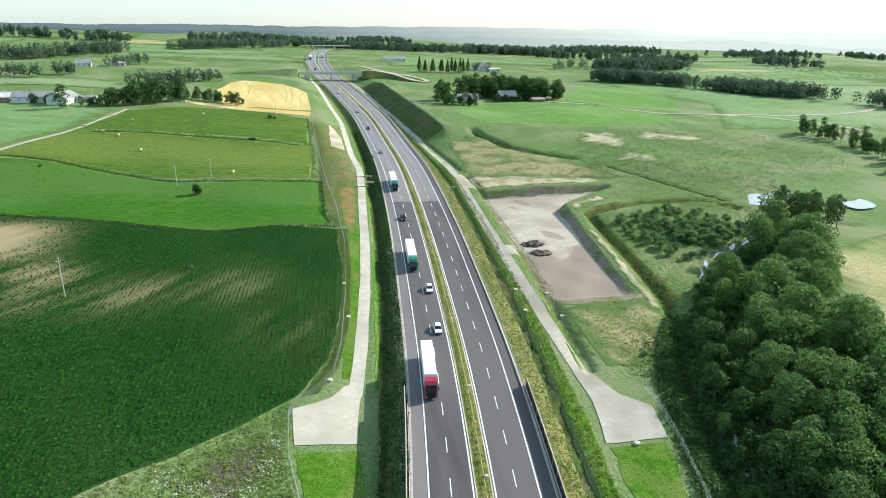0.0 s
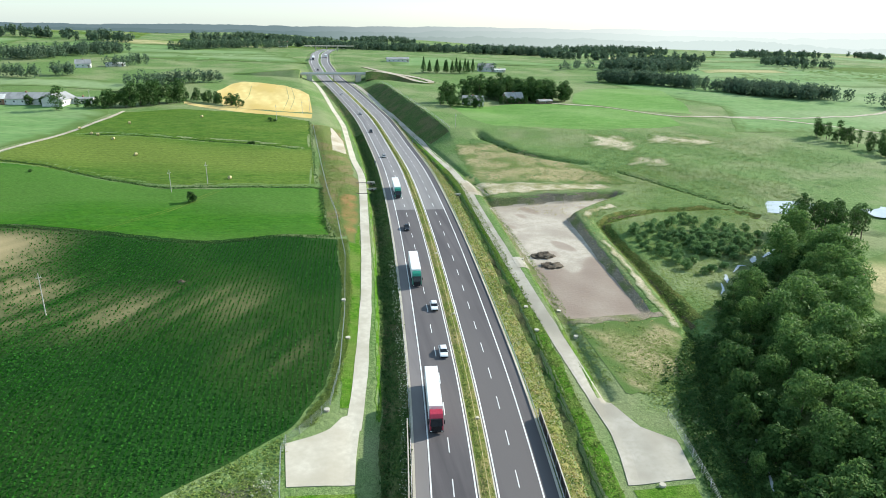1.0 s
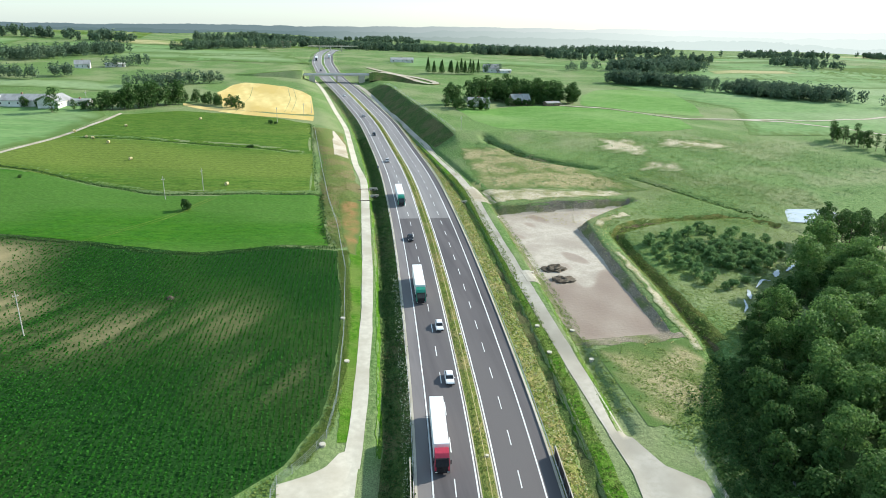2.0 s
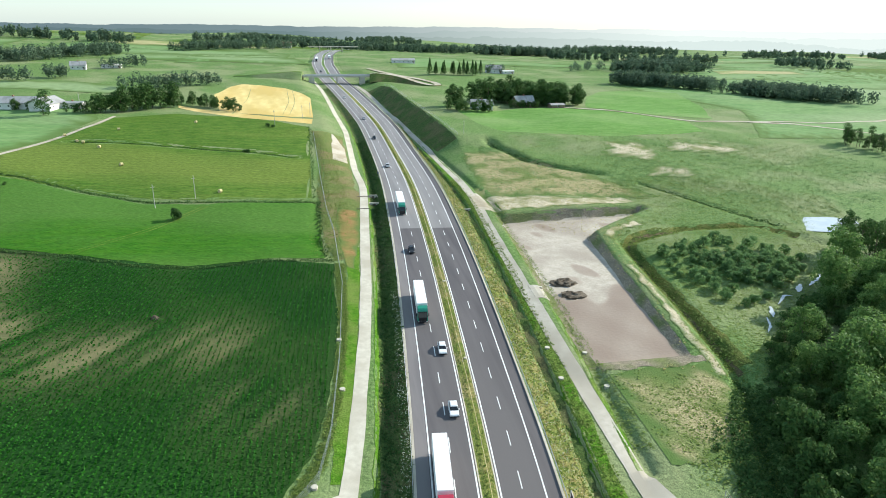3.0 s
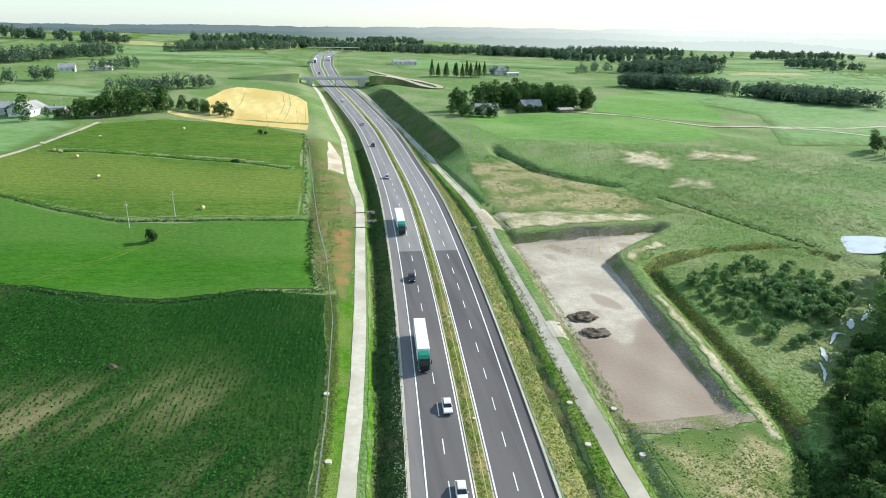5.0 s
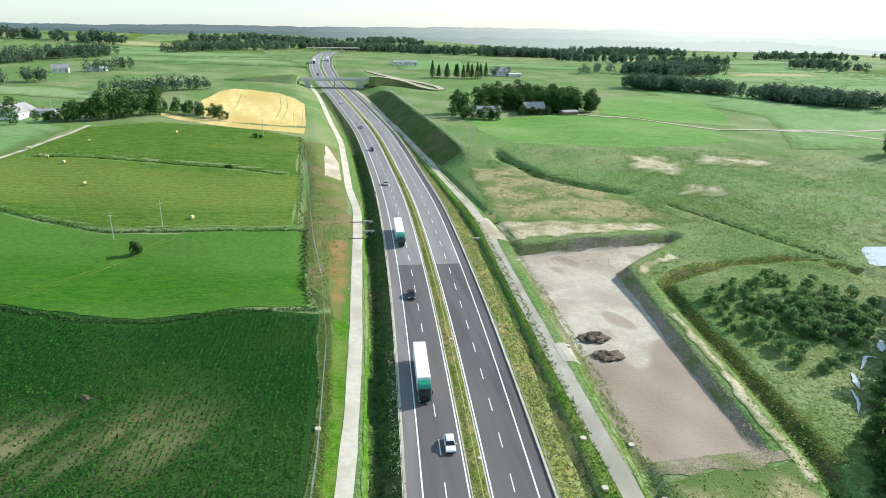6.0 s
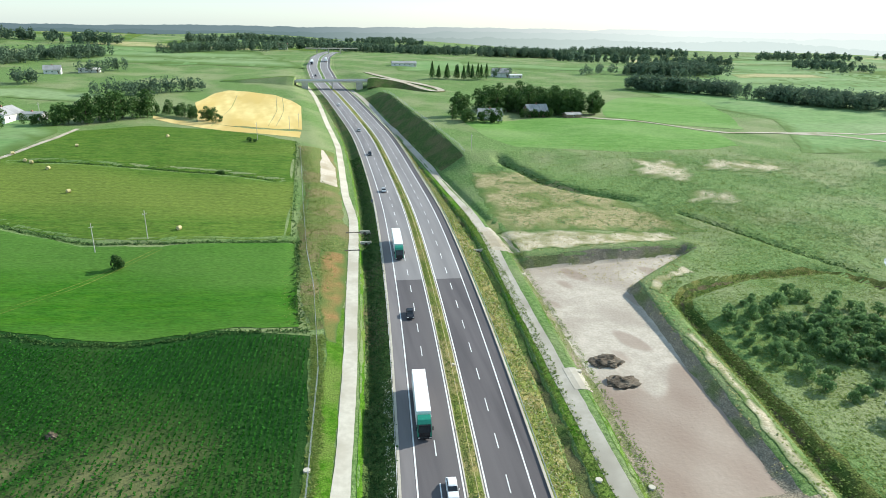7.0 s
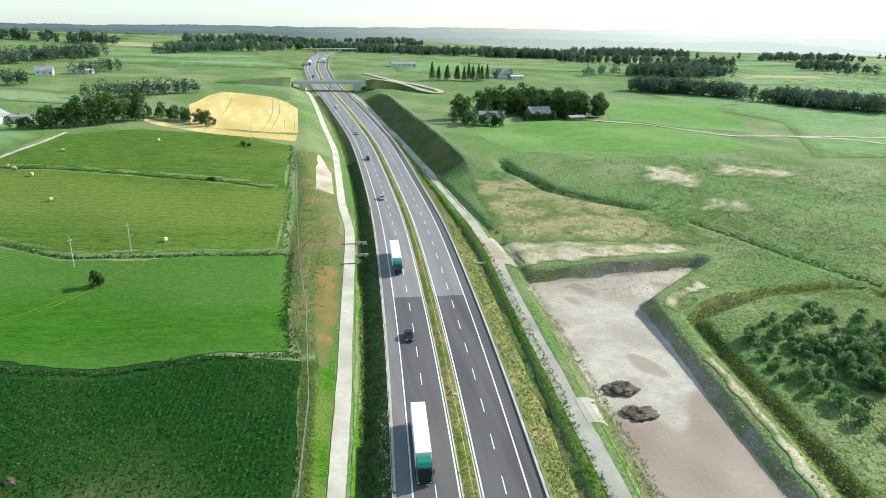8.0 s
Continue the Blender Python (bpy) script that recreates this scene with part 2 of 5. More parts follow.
def line_gap(x, y, pts):
    """The distance of each place from a bent line."""
    best = np.full(np.shape(x), 1e9)
    for (ax, ay), (bx, by) in zip(pts, pts[1:]):
        dx, dy = bx - ax, by - ay
        t = np.clip(((x - ax) * dx + (y - ay) * dy) / (dx * dx + dy * dy), 0, 1)
        best = np.minimum(best, np.hypot(x - ax - t * dx, y - ay - t * dy))
    return best


def within(x, y, pts):
    """Signed distance to a closed outline, negative inside."""
    odd = np.zeros(np.shape(x), bool)
    for (ax, ay), (bx, by) in zip(pts, pts[1:] + pts[:1]):
        if ay != by:
            odd ^= ((ay > y) != (by > y)) & (x < (bx - ax) * (y - ay) / (by - ay) + ax)
    d = line_gap(x, y, pts + pts[:1])
    return np.where(odd, -d, d)


BASIN = [(58, 213), (112, 217), (83, 197), (75, 126), (55.5, 126), (57, 167)]
DITCHES = [
    ([(59, 50), (70, 87), (78, 104), (84, 118), (88, 151), (91, 186), (118, 197), (147, 199), (159, 184), (190, 168)], 2.0, 1.9),
    ([(-1, 182), (-7, 192), (-8, 231), (-9, 275), (-16, 340)], 0.7, 1.6),
    ([(77, 314), (83, 302), (88, 283), (100, 272), (116, 263)], 2.6, 2.8),
    ([(128, 248), (137, 231), (144, 216), (151, 205), (157, 197)], 1.3, 1.6),
]
TERRACES = [([(-7, 231), (-45, 229), (-67, 231), (-92, 244), (-120, 261), (-170, 279)], 1.0), ([(-20, 290), (-42, 299), (-71, 307), (-99, 312), (-124, 317)], 1.5)]
PROFILE_U = [-60, -40, -26, -22.5, -18.0, -17.0, -15.6, -12.3, -11.6, 11.9, 12.8, 16.8, 17.5, 18.1, 19.3, 22.2, 26.5, 27.6, 28.8, 30.0, 31.5, 60]
PROFILE_Z = [0, -0.5, -1.0, -1.3, -1.3, -1.9, -2.4, -0.3, 0, 0, -0.25, -1.7, -2.7, -2.7, -1.35, -1.4, -1.4, -2.1, -2.1, -1.3, -1.0, 0]


def squeeze(y):
    """How much the eastern verge narrows towards the cutting."""
    return np.interp(y, [230, 300, 350, 400], [1, 1.6, 2.6, 4.0])


def bank_toe(y):
    return np.interp(y, [300, 332, 367, 403, 520], [21.7, 20, 18, 16.6, 17.2])


def land(x, y):
    """The ground's height before it is cut into a mesh."""
    x, y = np.asarray(x, float), np.asarray(y, float)
    u = x - centre(y)
    z = -0.057 - 0.0266 * level_off(x, 350, 500) + 0.0446 * level_off(y, 480, 400)
    # embankment, verge ditches and side tracks; the road runs in a cutting further on
    z = z - 4.0 * smooth(y, 225, 330) * (1 - smooth(y, 540, 700)) * (1 - smooth(np.abs(u), 17, 36))
    near = 1 - 0.75 * smooth(y, 330, 480)
    v = np.where(u > 12, 12 + (u - 12) * squeeze(y), u)
    z = z + np.where((y < 94) & (v > 26.5) & (v < 31.5), -1.4 + 0.4 * np.clip((v - 26.5) / 5, 0, 1), np.interp(v, PROFILE_U, PROFILE_Z)) * near
    z = z - 1.7 * (1 - smooth(y, 92, 128)) * smooth(-u, 12.5, 17) * (1 - smooth(-u, 36, 60))
    out = smooth(np.abs(u), 30, 70)
    # hill in the east, cut off beside the road by a steep bank
    toe = bank_toe(y)
    bank = 4.0 * np.clip((u - toe) / 12.5, 0, 1) * smooth(y, 303, 322) * (1 - smooth(y, 470, 530)) * (1 - 0.8 * smooth(u, 45, 150))
    lift = 4.0 * smooth(y, 303, 330) * (1 - smooth(y, 470, 530)) * (np.clip((u - toe) / 12.5, 0, 1) - smooth(np.abs(u), 17, 36)) * (u > 0) * (u < 40)
    dome = 5.0 * np.exp(-((x - 150) / 75) ** 2 - ((y - 370) / 65) ** 2) * smooth(u, 24, 60)
    z = z + np.maximum(bank, dome) + lift
    # western pasture swells
    z = z + 0.8 * np.exp(-((x + 75) / 50) ** 2 - ((y - 345) / 40) ** 2) * out
    # undulation, stronger far out
    r = np.hypot(x, y)
    far = smooth(r, 520, 1500)
    z = z + out * (0.35 * np.sin(x / 17 + 1) * np.sin(y / 23) + 0.25 * np.sin(x / 9.1 + y / 12.3))
    z = z + far * (7 * np.sin(x / 190 + 0.7) * np.sin(y / 260 + 0.4) + 5 * np.sin(x / 410 + y / 330) + 3 * np.sin(x / 120 - y / 150))
    z = z - 24 * smooth(r, 950, 2500)
    for pts, drop in TERRACES:
        z = z - drop * np.exp(-(line_gap(x, y, pts) / 1.6) ** 2) * 0.7
    z = z - 16 * smooth(r, 1900, 2650)
    # dug basin with a low rim
    d = within(x, y, BASIN)
    z = z + smooth(np.abs(d - 4.5), 4.5, 0) * 0.5 * (d > 0) * (y > 118)
    z = np.where(d < 2.7, z * smooth(d, -0.2, 2.7) + (2.4 + 0.014 * (y - 125)) * (1 - smooth(d, -0.2, 2.7)), z)
    for pts, depth, w in DITCHES:
        z = z - depth * np.exp(-(line_gap(x, y, pts) / w) ** 2)
    return z


# ---- helpers of the build ----
def spaced(edges, steps):
    out = [edges[0]]
    for (a, b), s in zip(zip(edges, edges[1:]), steps):
        n = max(1, round((b - a) / s))
        out += [a + (b - a) * (i + 1) / n for i in range(n)]
    return np.array(out)


def mesh_of(name, verts, faces, material, smooth_shade=False):
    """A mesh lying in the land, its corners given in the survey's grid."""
    me = bpy.data.meshes.new(name)
    me.from_pydata(site(verts).tolist(), [], faces)
    for m in (material if isinstance(material, (list, tuple)) else [material]):
        me.materials.append(m)
    if smooth_shade:
        me.polygons.foreach_set("use_smooth", [True] * len(me.polygons))
    return me


def quads_mesh(name, q, material):
    """A mesh of loose quads from an array (n, 4, 3)."""
    n = len(q)
    me = bpy.data.meshes.new(name)
    me.vertices.add(4 * n)
    me.vertices.foreach_set("co", np.ascontiguousarray(q, dtype=np.float32).ravel())
    me.loops.add(4 * n)
    me.loops.foreach_set("vertex_index", np.arange(4 * n, dtype=np.int32))
    me.polygons.add(n)
    me.polygons.foreach_set("loop_start", np.arange(0, 4 * n, 4, dtype=np.int32))
    me.materials.append(material)
    me.update(calc_edges=True)
    return me


def part(name, bm, material, parent, label=""):
    """Links a bmesh, or a mesh, as one object under a thing."""
    if isinstance(bm, bmesh.types.BMesh):
        me = bpy.data.meshes.new(name)
        bm.to_mesh(me)
        bm.free()
        me.materials.append(material)
    else:
        me = bm
    ob = new(name, me)
    ob.parent = parent
    return tagged(ob, label)


def box(bm, x0, x1, y0, y1, z0, z1, bevel=0.0):
    r = bmesh.ops.create_cube(bm, size=1, matrix=Matrix.Translation(((x0 + x1) / 2, (y0 + y1) / 2, (z0 + z1) / 2)) @ Matrix.Diagonal((x1 - x0, y1 - y0, z1 - z0, 1)))
    if bevel:
        es = list({e for v in r["verts"] for e in v.link_edges})
        bmesh.ops.bevel(bm, geom=es, offset=bevel, segments=2, affect="EDGES", profile=0.5)
    return bm


def cyl(bm, p, q, r0, r1=None, seg=8):
    p, q = Vector(p), Vector(q)
    d = q - p
    m = Matrix.Translation((p + q) / 2) @ d.to_track_quat("Z", "Y").to_matrix().to_4x4()
    bmesh.ops.create_cone(bm, cap_ends=True, segments=seg, radius1=r0, radius2=r0 if r1 is None else r1, depth=d.length, matrix=m)
    return bm


# ---- ground ----
ROW_Y = np.concatenate([spaced([-450, -100, 45, 340, 560, 1000], [25, 8, 1.25, 3.5, 8]), 1000 + 4000 * (np.arange(1, 61) / 60) ** 1.5])
_side = np.concatenate([spaced([31.5, 120, 260], [1.8, 3.5]), 260 + 4700 * (np.arange(1, 61) / 60) ** 2])
_east = np.concatenate([spaced([31.5, 78, 120, 260], [0.75, 1.8, 3.5]), _side[_side > 260.1]])
COL_U = np.concatenate([-_side[::-1], spaced([-31.5, -26, -22.5, -18, -11.6, 11.9, 31.5], [1.1, 0.875, 0.9, 0.64, 4.7, 0.65])[1:-1], _east])
GX = centre(ROW_Y)[:, None] + COL_U[None, :]
GZ = land(GX, np.repeat(ROW_Y[:, None], len(COL_U), 1))


def height(x, y):
    """The height of the built ground at (x, y)."""
    x, y = np.asarray(x, float), np.asarray(y, float)
    i = np.clip(np.searchsorted(ROW_Y, y) - 1, 0, len(ROW_Y) - 2)
    fy = (y - ROW_Y[i]) / (ROW_Y[i + 1] - ROW_Y[i])
    u = x - (centre(ROW_Y[i]) * (1 - fy) + centre(ROW_Y[i + 1]) * fy)
    j = np.clip(np.searchsorted(COL_U, u) - 1, 0, len(COL_U) - 2)
    fu = (u - COL_U[j]) / (COL_U[j + 1] - COL_U[j])
    return (GZ[i, j] * (1 - fy) + GZ[i + 1, j] * fy) * (1 - fu) + (GZ[i, j + 1] * (1 - fy) + GZ[i + 1, j + 1] * fy) * fu


def spot(x, y, up=0.0):
    """The place in metres of (x, y) on the ground."""
    return Vector(site((x, y, float(height(x, y))))) + Vector((0, 0, up))


_nr, _nc = GX.shape
_idx = np.arange(_nr * _nc).reshape(_nr, _nc)
ground = new("ground", mesh_of("ground", np.stack([GX, np.repeat(ROW_Y[:, None], _nc, 1), GZ], -1).reshape(-1, 3),
                               np.stack([_idx[:-1, :-1], _idx[:-1, 1:], _idx[1:, 1:], _idx[1:, :-1]], -1).reshape(-1, 4).tolist(), MEADOW, True))
tagged(ground, "rolling green meadow land with ditches and banks", "ground", kind="structure")


def along(pts, n):
    p = np.array(pts, float)
    s = np.concatenate([[0], np.cumsum(np.hypot(*np.diff(p, axis=0).T))])
    t = np.linspace(0, s[-1], n)
    return np.stack([np.interp(t, s, p[:, 0]), np.interp(t, s, p[:, 1])], -1)


def rounded(pts, n=60, k=5):
    """A bent line resampled and smoothed."""
    p = along(pts, n)
    q = np.pad(p, ((k, k), (0, 0)), mode="edge")
    q[:k] = p[0] + (np.arange(k, 0, -1)[:, None]) * (p[0] - p[1])
    q[-k:] = p[-1] + (np.arange(1, k + 1)[:, None]) * (p[-1] - p[-2])
    w = np.ones(2 * k + 1) / (2 * k + 1)
    return np.stack([np.convolve(q[:, 0], w, "valid"), np.convolve(q[:, 1], w, "valid")], -1)


def side_of(line, w):
    d = np.gradient(line, axis=0)
    d /= np.hypot(*d.T)[:, None]
    return line + np.stack([d[:, 1], -d[:, 0]], -1) * w


rng = np.random.default_rng(7)


def loft(name, a, b, material, label, category, lift=0.08, step=1.5, rough_edge=0.0, bare=None, kind="structure", parent=None, thick=0.0, fade=0.0):
    """A sheet laid on the ground between two bent lines."""
    la = np.hypot(*np.diff(np.array(a, float), axis=0).T).sum()
    n = int(max(3, min(400, la / step)))
    a, b = along(a, n), along(b, n)
    m = int(max(2, min(160, np.hypot(*(a - b).T).max() / step + 1)))
    if rough_edge:
        for e, o in ((a, b), (b, a)):
            w = np.convolve(rng.normal(0, 1, n + 4), np.ones(5) / 2.2, "valid")
            d = (o - e) / np.maximum(np.hypot(*(o - e).T), 0.01)[:, None]
            e += d * (w * rough_edge)[:, None]
    t = np.linspace(0, 1, m)[None, :, None]
    p = a[:, None, :] * (1 - t) + b[:, None, :] * t
    z = height(p[..., 0], p[..., 1]) + lift
    v = np.concatenate([p, z[..., None]], -1).reshape(-1, 3)
    ix = np.arange(n * m).reshape(n, m)
    f = np.stack([ix[:-1, :-1], ix[:-1, 1:], ix[1:, 1:], ix[1:, :-1]], -1).reshape(-1, 4).tolist()
    if thick:
        rim = np.concatenate([ix[0], ix[1:, -1], ix[-1, -2::-1], ix[-2:0:-1, 0]])
        low = len(v) + np.arange(len(rim))
        v = np.concatenate([v, v[rim] - [0, 0, thick]])
        f += [[int(rim[i]), int(low[i]), int(low[(i + 1) % len(rim)]), int(rim[(i + 1) % len(rim)])] for i in range(len(rim))]
    me = mesh_of(name, v, f, material, not thick)
    bm = bmesh.new()
    bm.from_mesh(me)
    bmesh.ops.recalc_face_normals(bm, faces=bm.faces)
    up = sum(fc.normal.z * fc.calc_area() for fc in bm.faces)
    if up < 0:
        bmesh.ops.reverse_faces(bm, faces=bm.faces)
    bm.to_mesh(me)
    bm.free()
    if fade:
        i, j = np.meshgrid(np.arange(n), np.arange(m), indexing="ij")
        gap = np.minimum(np.minimum(i, n - 1 - i), np.minimum(j, m - 1 - j)) * step
        px, py = v[:, 0], v[:, 1]
        wave = np.sin(px / 2.3 + 0.7 * np.sin(py / 3.1)) * np.sin(py / 2.7) + 0.6 * np.sin(px / 0.9 + py / 1.4)
        at = me.attributes.new("bare", "FLOAT", "POINT")
        at.data.foreach_set("value", np.clip(1.15 - gap.ravel() / fade + 0.45 * wave * (gap.ravel() < 2 * fade), 0, 1).astype(np.float32))
    if bare is not None:
        at = me.attributes.new("bare", "FLOAT", "POINT")
        at.data.foreach_set("value", np.clip(bare(v[:, 0], v[:, 1]), 0, 1).astype(np.float32))
    ob = new(name, me)
    ob.parent = parent
    return tagged(ob, label, category, kind=kind) if parent is None else ob


def beside(u, y0, y1, step=3.0):
    ys = np.linspace(y0, y1, int(abs(y1 - y0) / step) + 2)
    return np.stack([centre(ys) + u, ys], -1)


def verge(u, y0, y1):
    """A line along the road that follows the narrowing eastern verge."""
    p = beside(u, y0, y1)
    if u > 12:
        p[:, 0] = centre(p[:, 1]) + 12 + (u - 12) / squeeze(p[:, 1])
    return p


# fields in the west
CORN_EAST = [(-1.5, 178), (-0.5, 145), (-1.5, 121), (-4, 106), (-10, 95), (-19, 88), (-29, 80), (-40, 73), (-75, 50)]
CORN_NORTH = [(-1.5, 178), (-19, 178.5), (-36, 175), (-53, 176.5), (-71, 182.5), (-90, 188), (-108, 192), (-185, 208)]


def bare_soil(x, y):
    """Where the corn is thin: a big patch in the north-west and streaks."""
    a, b = 0.75 * x - 0.66 * y, 0.66 * x + 0.75 * y
    n = 0.5 + 0.42 * np.sin(a / 1.15 + 1.2 * np.sin(b / 13)) * np.sin(a / 3.3 + b / 40) + 0.3 * np.sin(b / 8 + a / 5)
    patch = np.exp(-((x + 108) / 26) ** 4 - ((y - 172) / 15) ** 4) * 1.1
    band = np.exp(-((y - 137 - 0.10 * (x + 50)) / 9) ** 2) * np.exp(-((x + 52) / 34) ** 4) * 0.55
    band2 = np.exp(-((y - 150 + 0.1 * (x + 80)) / 7) ** 2) * np.exp(-((x + 82) / 18) ** 4) * 0.8
    spot = np.exp(-((y - 118) / 8) ** 2 - ((x + 14) / 9) ** 2) * 0.35
    return patch * (0.75 + 0.3 * n) + (band + band2 + spot) * np.clip(n, 0, 1.2)


corn_field = loft("corn_field", CORN_EAST[:], [(-180, 206), (-185, 60), (-150, 20)], CORN_SOIL, "dark green field of young maize in rows", "field", 0.05, 1.6, 0.3, bare_soil)
loft("grass_field", [(-8.5, 229), (-30, 228.5), (-45, 226), (-66, 228), (-90, 240), (-118, 257), (-190, 278)], [(-4, 182), (-19, 181.5), (-36, 178.5), (-53, 180), (-71, 186), (-108, 196), (-190, 212)],
     LUSH, "smooth bright green mown grass field", "field", 0.14, 2.0, 0.4)
loft("pasture", [(-17, 354), (-40, 366), (-58, 374), (-94, 384), (-124, 371)], [(-10, 233), (-45, 231.5), (-66, 233), (-90, 245), (-146, 270)], PASTURE, "yellowish green pasture with mowing lines", "field", 0.06, 2.5, 0.5)
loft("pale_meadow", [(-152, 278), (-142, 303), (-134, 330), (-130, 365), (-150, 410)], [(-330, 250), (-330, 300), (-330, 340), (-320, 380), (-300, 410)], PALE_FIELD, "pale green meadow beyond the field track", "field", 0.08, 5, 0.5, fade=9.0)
loft("wheat_field", [(-86, 450), (-82, 490), (-75, 503), (-60, 498), (-42, 488), (-30, 470), (-21, 449)], [(-72, 394), (-60, 387), (-52, 383), (-41, 380), (-30, 379), (-22, 379), (-16, 380)], WHEAT, "golden ripe wheat field", "field", 0.12, 3, 0.6)
loft("wheat_strip", [(-100, 412), (-86, 402), (-71, 394), (-52, 381), (-41, 377), (-16, 376)], [(-98, 404), (-86, 393), (-71, 383), (-57, 373), (-40, 368), (-16, 362)], WHEAT, "narrow strip of golden wheat", "field", 0.12, 3, 0.4)
loft("field_track", [(-158, 255), (-148.2, 278), (-140.2, 303), (-132.5, 329), (-127, 355), (-126, 376)], [(-156, 255), (-145.8, 278), (-137.8, 302), (-130, 328), (-124.6, 354), (-124, 376)], GRAVEL, "pale gravel field track", "track", 0.12, 3)
loft("rough_verge", [(-2.5, 181), (-5.5, 205), (-7.5, 230), (-8.5, 285), (-15, 345)], [(6.0, 181), (6.8, 205), (7.6, 238), (4.6, 280), (1.5, 345)], ROUGH, "rough olive and brown grass between the fields and the track", "verge", 0.05, 1.5, 0.5)
loft("rusty_patch", [(-0.5, 224), (-0.8, 210), (-0.3, 195), (2.2, 176)], [(7.0, 222), (6.5, 210), (5.8, 195), (4.4, 175)], BROWN, "rusty brown dried grass beside the track", "grass", 0.09, 1.5, 0.3, fade=1.5)
for dx in (0.0, 1.9):
    r = rounded([(-75 + dx, 186), (-60 + dx, 203), (-46 + dx, 224)], 40, 4)
    loft("wheel_track", side_of(r, -0.16), side_of(r, 0.16), PASTURE, "faint wheel track through the mown grass", "track", 0.17, 1.0, 0.05)
for x0, x1 in ((-66, -63), (-40, -34), (-36, -30)):
    r = rounded([(x0, 482), (0.5 * (x0 + x1) + 3, 430), (x1, 384)], 40, 4)
    loft("wheel_track", side_of(r, -0.2), side_of(r, 0.2), STUBBLE, "faint wheel track through the wheat", "track", 0.2, 2.0, 0.06)
# eastern fields
loft("stubble_field", [(158, 147), (140, 123), (133, 98), (128, 70)], [(260, 180), (240, 140), (220, 100), (210, 70)], STUBBLE, "beige mown meadow behind the wood", "field", 0.1, 3, 0.6, fade=6.0)
loft("sandy_strip", [(55, 236), (75, 233), (92, 231), (112, 229)], [(57, 218), (75, 220), (92, 221), (114, 222.5)], SANDY, "bare sandy soil above the basin", "soil", 0.08, 1.5, 0.8, fade=2.0)
loft("dry_grass", [(56, 122), (66, 121), (80, 120)], [(56, 96), (66, 95), (76, 97)], DRY_GRASS, "dry straw-coloured grass beside the basin", "grass", 0.08, 1.5, 0.8, fade=4.0)
loft("dry_grass", [(53, 236), (57, 262), (60, 300)], [(128, 228), (112, 254), (84, 298)], DRY_GRASS, "dry straw-coloured grass above the basin", "grass", 0.07, 2.5, 1.0, fade=4.0)
loft("sandy_strip", [(78.3, 117), (80.5, 140), (83.5, 170)], [(81.6, 117), (83.6, 140), (86.2, 170)], SANDY, "worn sandy rim between the basin and the ditch", "soil", 0.1, 0.7, 0.3, fade=1.0)
loft("sandy_strip", [(88.3, 188), (92, 193.5), (104, 199.5)], [(86, 191), (90.5, 196.5), (103, 203)], SANDY, "worn sandy rim between the basin and the ditch", "soil", 0.1, 0.7, 0.3, fade=0.8)
loft("bare_earth", [(-29, 74), (-24, 80), (-17, 86)], [(-20, 66), (-16, 74), (-11.5, 80)], SCRUB_EARTH, "dark bare earth showing between the weeds", "soil", 0.06, 0.9, 0.6, fade=2.5)
loft("green_lawn", [(-9.8, 80), (-7.5, 68), (-5, 58)], [(2, 79.5), (2, 68), (1, 58)], BRIGHT, "bright green grass beside the pad", "grass", 0.07, 1.2, 0.4)
loft("green_lawn", [(46, 73), (45, 64), (43, 52)], [(56.5, 72.5), (53.8, 62), (50.5, 50)], BRIGHT, "bright green grass beside the gravel pad", "grass", 0.07, 1.2, 0.4)
for (cx, cy, w, h) in ((147, 296, 16, 18), (192, 303, 26, 11), (150, 262, 14, 9)):
    loft("dry_patch", [(cx - w, cy - h * 0.4), (cx - w * 0.6, cy + h * 0.5), (cx - w * 0.4, cy + h)], [(cx + w * 0.3, cy - h), (cx + w, cy - h * 0.2), (cx + w * 0.7, cy + h)], SANDY, "bare dry patch in the meadow", "soil", 0.1, 2.5, 1.5, fade=6.0)
# haze over the eastern land is put into the pale field colour
loft("pale_meadow", [(300, 640), (255, 560), (262, 500), (300, 420), (250, 330)], [(700, 760), (640, 640), (600, 520), (560, 420), (520, 330)], PALE_FIELD, "eastern meadows, their green paled to stand for haze", "field", 0.14, 4.5, 1.0, fade=14.0)
loft("green_field", [(74, 385), (78, 350), (89, 328), (153, 322), (215, 338)], [(110, 396), (125, 399), (149, 400), (190, 385), (226, 374)], HILL_GREEN, "smooth green hill field below the grove", "field", 0.06, 3, 0.5)
# brighter colour in place of light on a rounded hill; land stays flat
loft("green_field", [(168, 402), (178, 430), (196, 470), (220, 498), (240, 508)], [(252, 385), (262, 405), (276, 440), (286, 475), (293, 503)], HILL_GREEN, "bright green field, colour brightened as on a lit hill", "field", 0.16, 3, 0.5)
loft("bare_soil", [(55, 124.6), (66, 124.4), (79, 124.2)], [(55, 121.6), (66, 121.2), (79, 121.4)], BASIN_BANK, "bare brown lip along the end of the basin", "soil", 0.09, 0.7, 0.3)
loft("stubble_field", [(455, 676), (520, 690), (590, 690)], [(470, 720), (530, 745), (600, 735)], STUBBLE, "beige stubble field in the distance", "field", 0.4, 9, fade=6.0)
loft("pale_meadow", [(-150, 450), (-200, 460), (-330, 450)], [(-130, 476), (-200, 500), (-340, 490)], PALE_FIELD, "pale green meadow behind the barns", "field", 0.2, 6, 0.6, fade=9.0)
